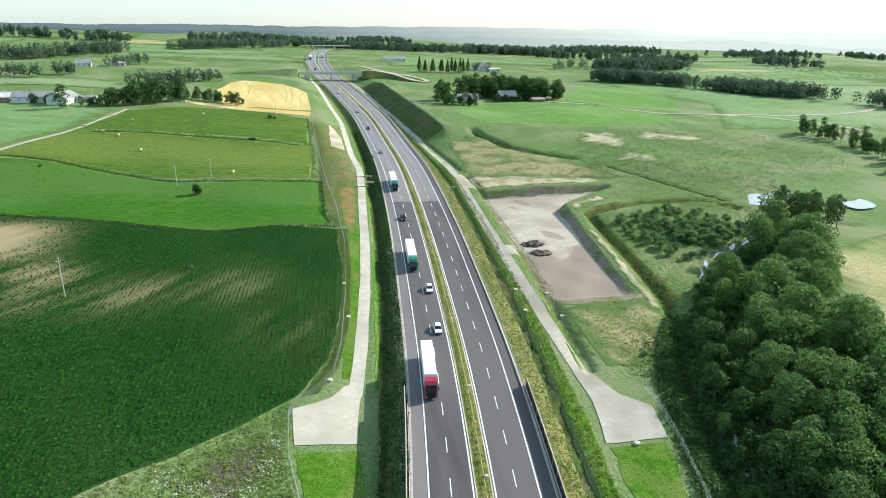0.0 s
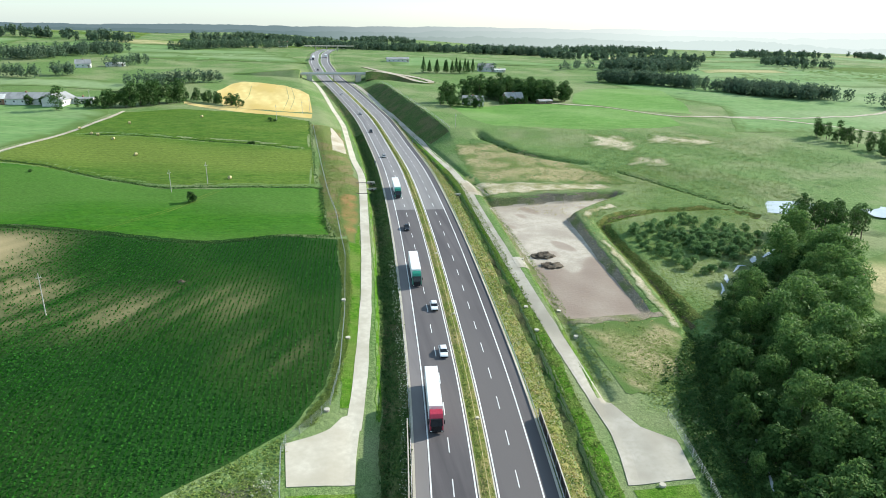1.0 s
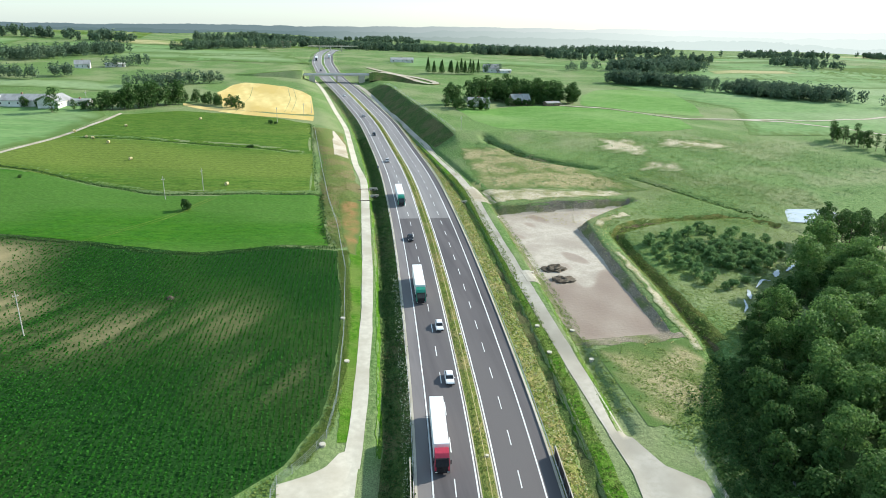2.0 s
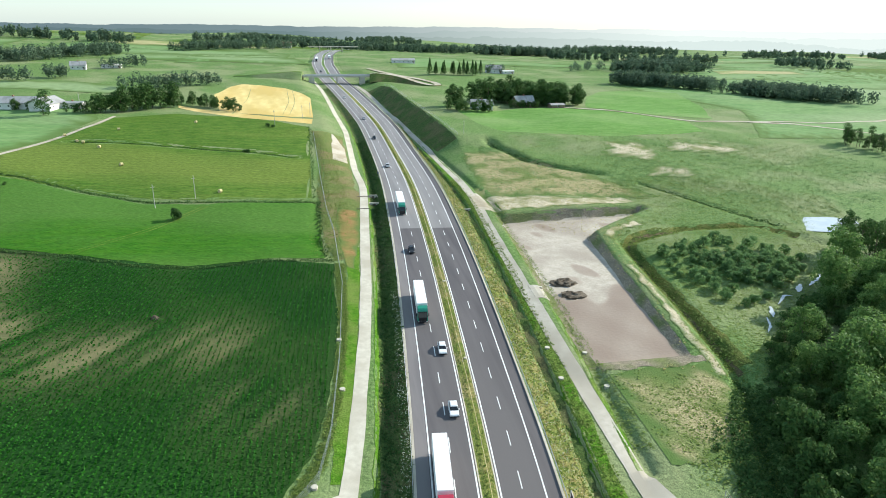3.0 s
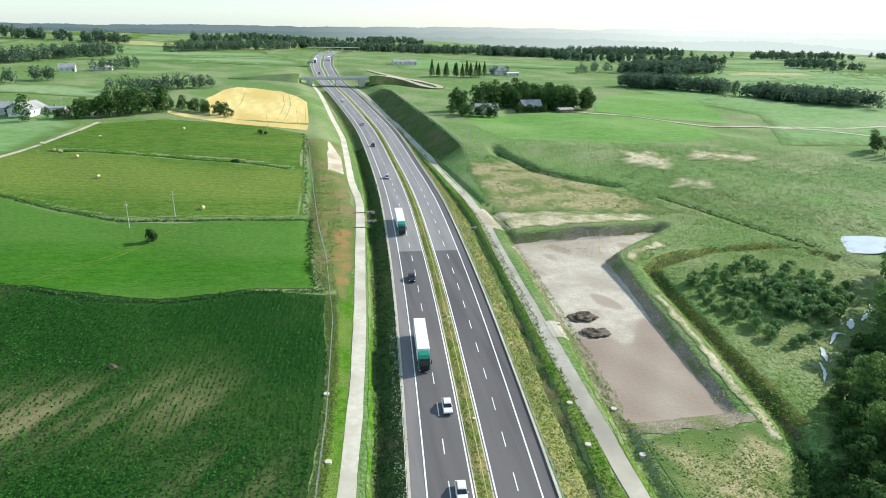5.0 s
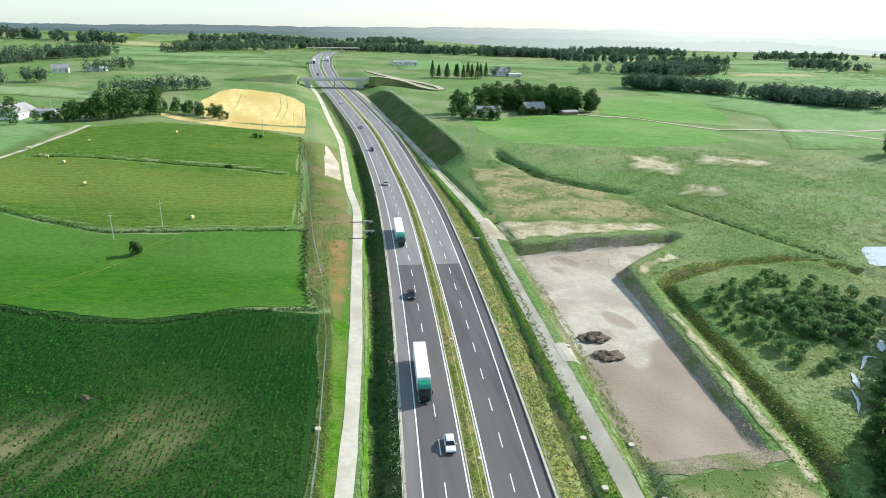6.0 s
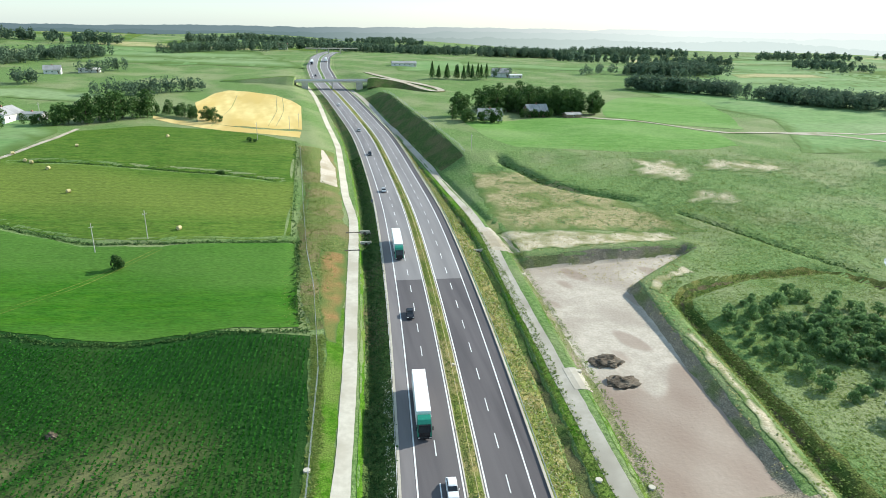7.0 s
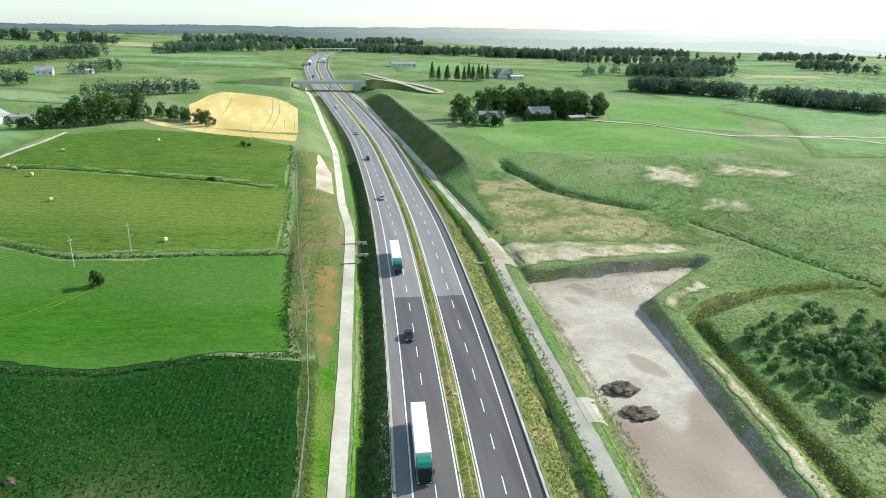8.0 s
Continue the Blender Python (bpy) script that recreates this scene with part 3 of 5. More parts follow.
# pale colour takes the place of distance haze here
loft("pale_meadow", [(-160, 640), (-120, 660), (-60, 650)], [(-180, 740), (-120, 800), (-60, 780)], PALE_FIELD, "distant meadow, its green paled to stand for haze", "field", 0.22, 9, 0.6, fade=9.0)
loft("pale_meadow", [(60, 650), (100, 660), (150, 650)], [(60, 760), (130, 800), (200, 780)], PALE_FIELD, "distant meadow, its green paled to stand for haze", "field", 0.22, 9, 0.6, fade=9.0)
loft("farm_track", [(150, 402), (163, 393), (203, 384), (233, 373), (270, 375), (303, 369), (326, 351), (352, 325)], [(150, 405), (164, 396), (204, 387), (233, 376), (270, 378), (304, 372), (328, 354), (355, 327)], GRAVEL, "pale farm track crossing the meadows", "track", 0.3, 4)
loft("farm_track", [(272, 378), (330, 378), (380, 384), (417, 396), (466, 424)], [(272, 375), (330, 375), (381, 381), (418, 393), (468, 421)], GRAVEL, "pale farm track leading off to the woods", "track", 0.34, 4)
# banks and verges along the motorway
for u0, u1, y0, y1, m, nm, lb, ct, re in (
        (-17.2, -11.7, 40, 520, SHADE_BANK, "weedy_bank", "weedy embankment beside the motorway, darkened in colour for shade", "bank", 0.2),
        (12.0, 17.1, 40, 420, YELLOW_BANK, "flowering_bank", "yellowish flowering embankment beside the motorway", "bank", 0.25),
        (17.1, 18.7, 40, 420, SHADE_BANK, "ditch_bed", "weedy bed of the roadside ditch, darkened in colour for shade", "ditch", 0.25),
        (18.7, 22.3, 40, 320, BRIGHT, "green_verge", "bright green grass verge", "verge", 0.2),
        (-18.2, -17.2, 96, 420, BRIGHT, "green_verge", "bright green grass verge", "verge", 0.15),
        (-25.2, -21.9, 100, 190, BRIGHT, "green_verge", "bright green grass verge along the fence", "verge", 0.2),
        (26.2, 27.4, 90, 240, BRIGHT, "green_verge", "bright green grass verge", "verge", 0.15),
        (-1.25, 1.25, -200, 560, YELLOW_BANK, "median_strip", "grassy median strip between the carriageways", "verge", 0.12)):
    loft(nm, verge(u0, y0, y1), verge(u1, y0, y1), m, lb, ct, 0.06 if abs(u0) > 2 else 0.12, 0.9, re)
# the cutting's shaded face, its darkness carried by the bank colour
_y = np.linspace(313, 505, 60)
loft("dark_slope", np.stack([centre(_y) + bank_toe(_y) + 0.1, _y], -1), np.stack([centre(_y) + bank_toe(_y) + 12.4, _y + 3], -1), SHADE_BANK, "tall green cutting slope, darkened in colour for shade", "bank", 0.1, 1.5, 0.3)

# ---- roads ----
JOINT = 201.0
for sgn in (-1, 1):
    a, b = sgn * 1.35, sgn * 9.1
    road = loft("road", beside(a, -300, JOINT), beside(b, -300, JOINT), ASPHALT, "dark grey asphalt carriageway", "road", 0.10, 2.0)
    loft("road", beside(a, JOINT, 1180), beside(b, JOINT, 1180), ASPHALT_OLD, "paler grey asphalt carriageway", "road", 0.10, 3.0)
    loft("road_shoulder", beside(b, -300, 1180), beside(sgn * 11.3, -300, 1180), SHOULDER if sgn < 0 else ASPHALT, "grey asphalt hard shoulder", "road", 0.10, 3.0)
    loft("gutter", beside(sgn * 11.3, 40, 700), beside(sgn * 11.75, 40, 700), CONCRETE, "pale concrete edge gutter", "kerb", 0.13, 2.0)
    loft("kerb", beside(sgn * 1.2, -200, 700), beside(sgn * 1.42, -200, 700), CONCRETE, "pale concrete edging of the median", "kerb", 0.14, 2.0)
    for u, w in ((1.75, 0.26), (8.85, 0.26)):
        loft("edge_line", beside(sgn * u - w / 2, -300, 1150), beside(sgn * u + w / 2, -300, 1150), PAINT, "solid white painted edge line", "road marking", 0.115, 3.0)
    y = 56.1 if sgn > 0 else 55.6
    while y < 480:
        loft("lane_dash", beside(sgn * 5.3 - 0.09, y, y + 3.6, 1.8), beside(sgn * 5.3 + 0.09, y, y + 3.6, 1.8), PAINT, "white painted lane dash", "road marking", 0.115, 1.5)
        y += 9.25

TRACK_W = rounded([(1.2, 94), (2.2, 100), (4.5, 122), (6.4, 147), (7.6, 178), (8.5, 213), (9.3, 240), (9, 256), (6.6, 275), (5, 320), (3, 362), (-4, 414), (-10, 468), (-16, 515), (-24, 560)], 140, 3)
TRACK_E = rounded([(49.5, 92), (49.4, 105), (49.2, 128), (49.6, 156), (50, 184), (50.3, 205), (51.6, 228), (50.8, 254), (48.2, 292), (46, 321), (42, 351), (37, 388), (31, 424), (24, 477), (19, 511), (12, 545)], 140, 3)


loft("service_track", side_of(TRACK_W, -1.45), side_of(TRACK_W, 1.45), CONCRETE, "pale concrete service track", "track", 0.11, 1.3, 0.05)
loft("service_track", side_of(TRACK_E, -1.7), side_of(TRACK_E, 1.7), GREY_TRACK, "grey gravelled service track", "track", 0.11, 1.3, 0.06)
loft("turning_pad", [(-9.8, 81.8), (-10.7, 91.5), (-6, 93), (-3, 94.5), (-0.8, 97.5)], [(1.1, 81.3), (1.5, 87), (2.1, 92), (2.5, 95), (3, 99)], CONCRETE, "pale concrete turning pad", "pavement", 0.12, 1.0, thick=0.15)
loft("turning_pad", [(45.5, 74), (47, 80), (48, 86), (47.7, 95)], [(57.3, 73.5), (59, 82), (54, 86.5), (51.0, 96)], GREY_TRACK, "grey gravel turning pad", "pavement", 0.13, 1.0, thick=0.1)
loft("track_junction", [(50, 222), (50.5, 232), (50, 240)], [(58, 219), (58, 230), (55, 240)], GRAVEL, "pale gravel widening of the track", "track", 0.12, 1.2, 0.3)
loft("culvert_slab", [(50.8, 154), (50.8, 161)], [(54.8, 154), (54.8, 161)], GREY_TRACK, "pale concrete culvert slab", "track", 0.14, 1.2, thick=0.2)
loft("gravel_field", [(-4.5, 343), (-4, 315), (-3, 290)], [(-3.5, 343), (2.2, 318), (3.6, 288)], GRAVEL, "pale gravel lay-by", "gravel", 0.1, 1.5, 0.2)

loft("rush_belt", *(side_of(rounded([(86.5, 120), (88, 151), (91, 184), (96, 190), (118, 197), (147, 199), (157, 188)], 90, 3), w) for w in (-2.3, 2.3)), OLIVE, "olive rushes along the meadow ditch", "reeds", 0.05, 0.9, 0.25)
loft("ditch_bed", *(side_of(rounded([(85, 118), (88, 151), (91, 185), (96, 190), (118, 197), (147, 199), (157, 188)], 90, 3), w) for w in (-0.45, 0.45)), DITCH_EARTH, "brown bed of the meadow ditch", "ditch", 0.1, 0.9, 0.15)
# patchwork of far fields, mostly in the pale green that stands for haze
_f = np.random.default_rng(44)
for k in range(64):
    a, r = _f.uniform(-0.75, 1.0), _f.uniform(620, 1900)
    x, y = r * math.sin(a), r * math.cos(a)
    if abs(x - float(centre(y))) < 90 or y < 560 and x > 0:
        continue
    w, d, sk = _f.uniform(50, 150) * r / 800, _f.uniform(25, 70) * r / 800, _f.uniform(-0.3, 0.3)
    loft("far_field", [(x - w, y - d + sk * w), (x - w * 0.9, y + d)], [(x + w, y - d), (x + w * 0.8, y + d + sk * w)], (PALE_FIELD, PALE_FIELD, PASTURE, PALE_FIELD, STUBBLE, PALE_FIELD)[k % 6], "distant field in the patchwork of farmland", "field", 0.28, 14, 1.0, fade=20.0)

# ---- basin ----

def wetness(x, y):
    """The near half of the floor is damp, with a ragged edge and pools."""
    e = y - 156 - 0.25 * (x - 66) + 3.0 * np.sin(x / 3.1 + y / 9) + 1.6 * np.sin(x / 1.3 - y / 2.2)
    pools = 0.7 * smooth(np.sin(x / 4.3 + 1) * np.sin(y / 5.7) + 0.35 * np.sin(x / 1.7 + y / 2.9), 0.62, 0.85) * (y > 150)
    side = smooth(x - (57 + 0.36 * (y - 125)), 9, 14) * smooth(y, 150, 160) * (1 - smooth(y, 184, 198)) * 0.7
    return np.maximum(np.maximum(smooth(-e, -1, 3) * (0.85 + 0.15 * np.sin(x / 2.2) * np.sin(y / 3.3)), pools), side)


loft("basin_floor", [(57.6, 213.5), (56.6, 167), (55.1, 125.6)], [(112.5, 217.5), (83.3, 197), (75.4, 125.6)], MUD, "pale dry mud floor of the basin, damp at one end", "soil", 0.07, 0.9, 0.15, wetness)
_b = BASIN + BASIN[:1]
for (ax, ay), (bx, by) in zip(_b, _b[1:]):
    _d = Vector((by - ay, ax - bx)).normalized()
    if within(np.array((ax + bx) / 2 + _d.x), np.array((ay + by) / 2 + _d.y), BASIN) < 0:
        _d = -_d
    _l = Vector((bx - ax, by - ay)).normalized() * 0.5
    loft("basin_bank", [(ax - _l.x, ay - _l.y), (bx + _l.x, by + _l.y)], [(ax - _l.x * 5 + _d.x * 2.3, ay - _l.y * 5 + _d.y * 2.3), (bx + _l.x * 5 + _d.x * 2.3, by + _l.y * 5 + _d.y * 2.3)], BASIN_BANK, "bare brown bank of the basin", "bank", 0.07, 0.9, 0.18)

# ---- water ----
def pond(pts, z, label):
    c = np.mean(pts, 0)
    n = len(pts)
    ring = rounded(pts + pts[:1], 48, 4)
    ring[0] = ring[-1] = (ring[0] + ring[-1]) / 2
    v = np.concatenate([[[*c, z]], np.column_stack([ring, np.full(48, z)])])
    tagged(new("pond", mesh_of("pond", v, [[0, i + 1, i + 2] for i in range(47)], WATER)), label, "pond", kind="structure")


for pts in ([(158, 201), (169, 206), (187, 204), (192, 197), (176, 189), (164, 190), (158, 195)], [(203, 192), (210, 198), (220, 194), (216, 183), (203, 181)]):
    zz = float(min(height(x, y) for x, y in pts)) + 0.75
    pond(pts, zz, "still pond in the meadow, silt and sky glint in its colour")
STREAM = ([(62, 40), (64, 59), (76, 86)], 0.2), ([(101, 131), (104, 134), (106, 138)], 0.3), ([(108, 138), (111, 143)], 0.55), ([(114, 144), (119, 148), (121, 147)], 0.35), ([(124, 149), (128, 153)], 0.8), ([(130, 152), (138, 157), (140, 160)], 0.5), ([(143, 159), (152, 166)], 0.7)
for s, half in STREAM:
    r = rounded(s, 30, 2)
    w = half * np.sin(np.linspace(0.25, math.pi - 0.25, 30))[:, None] * (1 + 0.35 * np.sin(np.arange(30) * 1.1))[:, None]
    loft("stream", r + (side_of(r, -1.0) - r) * w, r + (side_of(r, 1.0) - r) * w, WATER, "narrow stream, silt and sky glint in its colour", "stream", 0.22, 0.8, 0.08)


# ---- leaves, bushes and trees ----
def leaf_quads(g, pos, nrm, size):
    """Leaf clumps as quads at pos, roughly facing nrm."""
    n = len(pos)
    nrm = nrm + g.normal(0, 0.55, (n, 3))
    nrm /= np.linalg.norm(nrm, axis=1)[:, None]
    t = np.cross(nrm, g.normal(0, 1, (n, 3)))
    t /= np.linalg.norm(t, axis=1)[:, None] + 1e-9
    b = np.cross(nrm, t)
    s = size * g.uniform(0.55, 1.25, (n, 1))
    w = s * g.uniform(0.45, 0.8, (n, 1))
    return np.stack([pos - t * s * 0.5, pos - b * w * 0.5, pos + t * s * 0.5, pos + b * w * 0.5], 1)


def crown_quads(g, height_m, radius, count, size, low=0.18, lumps=16):
    """A crown of uneven lumps of leaves."""
    out = []
    zc, rz = height_m * (1 + low) / 2, height_m * (1 - low) / 2
    per = count // lumps
    for i in range(lumps):
        a, h = g.uniform(0, 2 * np.pi), -0.95 + 1.85 * ((i + g.random()) / lumps) ** 0.85
        rr = radius * np.sqrt(max(0.32, 1 - 0.7 * h * h)) * g.uniform(0.30, 0.72)
        c = np.array([rr * np.cos(a), rr * np.sin(a), zc + h * rz * 0.86])
        lr = radius * g.uniform(0.36, 0.56)
        d = g.normal(0, 1, (per, 3))
        d /= np.linalg.norm(d, axis=1)[:, None]
        d[:, 2] = np.where(d[:, 2] < -0.65, -d[:, 2], d[:, 2])
        p = c + d * np.array([lr, lr, lr * 0.8]) * g.uniform(0.72, 1.06, (per, 1))
        p[:, 2] = np.clip(p[:, 2], height_m * 0.06, None)
        out.append(leaf_quads(g, p, d + [0, 0, 0.25], size))
    return np.concatenate(out)


def trunk_mesh(g, height_m, radius, seg=7):
    bm = bmesh.new()
    r = 0.012 * height_m + 0.03
    p = Vector((0, 0, -0.4))
    for k in range(4):
        q = Vector((g.normal(0, 0.12), g.normal(0, 0.12), height_m * (0.22 * (k + 1))))
        cyl(bm, p, q, r * (1 - 0.22 * k), r * (1 - 0.22 * (k + 1)) + 0.01, seg)
        if k:
            for _ in range(2):
                a = g.uniform(0, 6.28)
                cyl(bm, p, p + Vector((math.cos(a) * radius * 0.7, math.sin(a) * radius * 0.7, height_m * 0.2)), r * 0.4, 0.02, 5)
        p = q
    me = bpy.data.meshes.new("trunk")
    bm.to_mesh(me)
    bm.free()
    me.materials.append(BARK)
    return me


def tree_kind(seed, height_m, radius, count, size, leaf, label, category="tree", low=0.06, lumps=18, name="tree"):
    g = np.random.default_rng(seed)
    root = tagged(new(name), label, category)
    part("trunk", trunk_mesh(g, height_m, radius), None, root)
    part("crown", quads_mesh("crown", crown_quads(g, height_m, radius, count, size, low, lumps), leaf), None, root)
    root.location = (0, -300, -40)
    return root


def conifer_kind(seed, height_m, radius, count, size, leaf, label):
    g = np.random.default_rng(seed)
    root = tagged(new("tree"), label, "tree")
    part("trunk", trunk_mesh(g, height_m, radius * 0.5), None, root)
    h = g.uniform(0.06, 1, count) ** 0.8
    a = g.uniform(0, 6.28, count)
    rr = radius * (1 - h) * g.uniform(0.6, 1.05, count) + 0.15
    p = np.stack([rr * np.cos(a), rr * np.sin(a), h * height_m], -1)
    part("crown", quads_mesh("crown", leaf_quads(g, p, np.stack([np.cos(a), np.sin(a), 0.5 + 0 * a], -1), size), leaf), None, root)
    return root


def plant(root, x, y, s=1.0, turn=None, group="", sz=None):
    k = s if sz is None else sz
    ob = copy_thing(root, Matrix())
    ob.matrix_basis = Matrix.Translation(spot(x, y, -0.05)) @ Matrix.Rotation(turn if turn is not None else rng.uniform(0, 6.28), 4, "Z") @ Matrix.Diagonal((s, s, k, 1))
    if group:
        ob["group"] = group
    return ob


def scatter_in(pts, n, gap=0.0, seed=1):
    """Places strewn inside an outline, at least gap apart."""
    g = np.random.default_rng(seed)
    p = np.array(pts, float)
    lo, hi = p.min(0), p.max(0)
    out = np.zeros((0, 2))
    tries = 0
    while len(out) < n and tries < 40:
        tries += 1
        c = g.uniform(lo, hi, (max(n, 50), 2))
        c = c[within(c[:, 0], c[:, 1], list(pts)) < 0]
        if gap:
            for q in c:
                if len(out) >= n:
                    break
                if not len(out) or np.min(np.hypot(*(out - q).T)) > gap:
                    out = np.vstack([out, q])
        else:
            out = np.vstack([out, c])[:n]
    return out


BROAD = [tree_kind(11 + i, h, r, 3600, 0.62, LEAF, "leafy green deciduous tree in full crown") for i, (h, r) in enumerate(((13, 4.4), (11.5, 4.8), (14.5, 4.6), (10, 3.9), (12.5, 5.2)))]
DARK = [tree_kind(31 + i, h, r, 1500, 0.8, LEAF_DARK, "deciduous tree, leaf colour darkened for the wood's shaded edge") for i, (h, r) in enumerate(((8, 3.2), (6.5, 3.0), (9.5, 3.4)))]
MIDDLE = [tree_kind(51 + i, h, r, 1000, 0.9, LEAF_DARK, "dark green broad-crowned tree", low=0.0, lumps=12) for i, (h, r) in enumerate(((11, 4.4), (13, 4.6), (9, 4.2)))]
CONIFERS = [conifer_kind(71 + i, h, r, 700, 1.0, LEAF_DARK, "dark narrow conifer beside the farm") for i, (h, r) in enumerate(((14, 3.2), (12, 3.0)))]
SHRUBS = [tree_kind(81 + i, h, r, 760, 0.40, LEAF_PALE, "rounded grey-green willow shrub in the wet meadow", "shrub", 0.05, 9, "shrub") for i, (h, r) in enumerate(((2.4, 1.6), (1.8, 1.5), (3.0, 1.8)))]
BUSHES = [tree_kind(91 + i, h, r, 420, 0.42, LEAF_DARK, "dark green roadside bush", "bush", 0.05, 9, "bush") for i, (h, r) in enumerate(((2.6, 1.7), (1.7, 1.3)))]
SLIM = [tree_kind(101 + i, h, r, 1100, 0.6, LEAF_DARK, "slender tall tree with an airy crown", low=0.16, lumps=16) for i, (h, r) in enumerate(((14, 2.6), (15.5, 2.9)))]

# wood in the east
WOOD = [(61, 46), (67, 72), (77, 95), (94, 119), (116, 136), (146, 160), (154, 157), (141, 131), (119, 103), (111, 84), (109, 50), (90, 38)]
for x, y in scatter_in(WOOD, 125, 4.7, 3):
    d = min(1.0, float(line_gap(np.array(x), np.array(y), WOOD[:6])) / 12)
    # low edge trees; their darker leaves paint in the edge's shade
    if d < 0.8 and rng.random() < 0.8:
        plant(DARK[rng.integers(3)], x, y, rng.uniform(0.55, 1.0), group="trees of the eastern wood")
    else:
        plant(BROAD[rng.integers(5)], x, y, min(rng.uniform(0.72, 1.25), 0.38 + 0.045 * 12 * d + 0.02 * max(0.0, x - 85)), group="trees of the eastern wood")
for x, y in scatter_in([(150, 166), (160, 178), (178, 176), (180, 164), (165, 158)], 22, 3.2, 4):
    plant(SLIM[rng.integers(2)], x, y, rng.uniform(0.8, 1.05), group="slender trees by the pond")
for x, y in scatter_in([(60, 46), (65, 68), (73, 90), (83, 108), (96, 124), (112, 138), (126, 147), (122, 138), (104, 122), (88, 100), (78, 72)], 150, 1.8, 5):
    plant(BUSHES[rng.integers(2)], x, y, rng.uniform(0.7, 1.4), group="bushes along the wood")
# shrubs in the wet meadow
for x, y in np.vstack([scatter_in([(93, 178), (118, 186), (140, 180), (142, 165), (120, 150), (100, 140), (96, 158)], 70, 2.2, 6), scatter_in([(104, 172), (132, 172), (134, 160), (112, 152)], 60, 1.7, 7)]):
    plant(SHRUBS[rng.integers(3)], x, y, rng.uniform(0.6, 1.4), group="shrubs of the wet meadow")
# lone tree and bushes of the western fields
plant(DARK[1], -52, 213, 0.62)
for x, y, s in ((-42, 299, 1.1), (-44, 300, 0.8), (-39, 351, 1.2), (-36, 350, 0.9), (-120, 250, 0.7)):
    plant(BUSHES[1], x, y, s)
# tree row above the pasture, groves and farm trees
ROWS_OF_TREES = [
    ([(-136, 384), (-118, 394), (-100, 409)], 16, 4, 0.95, 1.25), ([(-98, 417), (-86, 414), (-70, 400), (-60, 391)], 16, 2.5, 0.45, 0.7),
    ([(-148, 474), (-125, 482), (-103, 489)], 26, 9, 0.8, 1.1), ([(-161, 374), (-160, 376)], 1, 1, 1.1, 1.1), ([(-183, 391), (-172, 390)], 5, 3, 0.4, 0.6),
    ([(-150, 380), (-138, 383)], 6, 3, 0.4, 0.6), ([(-252, 501), (-220, 497)], 12, 8, 0.7, 1.0), ([(-221, 519), (-206, 520)], 9, 8, 1.0, 1.3),
    ([(-199, 578), (-174, 600)], 14, 8, 0.9, 1.2), ([(-104, 492), (-92, 500)], 6, 5, 0.5, 0.7),
    ([(66, 388), (82, 384), (96, 386)], 14, 5, 0.5, 0.75), ([(72, 398), (76, 400)], 3, 3, 1.0, 1.2), ([(98, 424), (130, 440), (164, 424)], 46, 13, 1.1, 1.5),
    ([(126, 420), (142, 412), (166, 413)], 26, 6, 0.9, 1.3), ([(112, 402), (134, 404)], 10, 2, 0.35, 0.5), ([(150, 620), (166, 632)], 8, 6, 0.8, 1.0), ([(257, 657), (302, 687), (330, 690)], 16, 8, 0.9, 1.2)]
FAR_GROVES = []
for pts, n, wide, s0, s1 in ROWS_OF_TREES:
    line = along(pts, 60)
    for k in range(n):
        x, y = line[min(59, int(60 * (k + 0.5) / n))] + rng.normal(0, wide / 2.5, 2)
        if y > 465:
            FAR_GROVES.append((x, y))
        else:
            plant(MIDDLE[rng.integers(3)], x, y, rng.uniform(s0, s1))
for k in range(13):
    plant(CONIFERS[k % 2], 86 + 4.2 * k + rng.normal(0, 1), 592 + 0.5 * k + rng.normal(0, 3), rng.uniform(0.85, 1.2), group="conifers by the far farm")
_edge = along([(294, 320), (304, 304), (306, 284), (300, 264), (292, 246), (284, 230)], 46)
for k, (x, y) in enumerate(_edge + rng.normal(0, 2.6, (46, 2))):
    if k % 3:
        plant(SLIM[k % 2], x, y, rng.uniform(0.65, 0.95), group="trees at the edge of the eastern meadow")
    else:
        plant(MIDDLE[k % 3], x, y, rng.uniform(0.55, 0.85), group="trees at the edge of the eastern meadow")
for proto in BROAD + DARK + MIDDLE + CONIFERS + SHRUBS + BUSHES + SLIM:
    for o in (*proto.children_recursive, proto):
        bpy.data.objects.remove(o)


# far woods, too far to count, with haze put into their leaf colour
def far_wood(places, label, size=2.0, tall=13.0):
    g = np.random.default_rng(len(places))
    q = []
    for x, y in places:
        h, r = tall * g.uniform(0.7, 1.15), tall * 0.33 * g.uniform(0.8, 1.2)
        k = 96
        d = g.normal(0, 1, (k, 3))
        d /= np.linalg.norm(d, axis=1)[:, None]
        p = np.array(spot(x, y, h * 0.52)) + d * [r, r, h * 0.5] * g.uniform(0.45, 1.0, (k, 1))
        q.append(leaf_quads(g, p, d, size))
    tagged(new("far_wood", quads_mesh("far_wood", np.concatenate(q), HAZED_WOODS)), label, "woods", kind="stuff")


def belt(pts, n, wide):
    line = along(pts, 100)
    return [tuple(line[int(rng.integers(100))] + rng.normal(0, wide / 2.2, 2)) for _ in range(n)]


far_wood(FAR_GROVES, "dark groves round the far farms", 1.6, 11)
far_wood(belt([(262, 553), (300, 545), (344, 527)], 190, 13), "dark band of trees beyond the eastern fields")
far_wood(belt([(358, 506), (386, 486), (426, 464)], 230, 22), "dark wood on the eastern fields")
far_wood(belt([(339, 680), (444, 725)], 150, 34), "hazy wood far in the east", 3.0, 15)
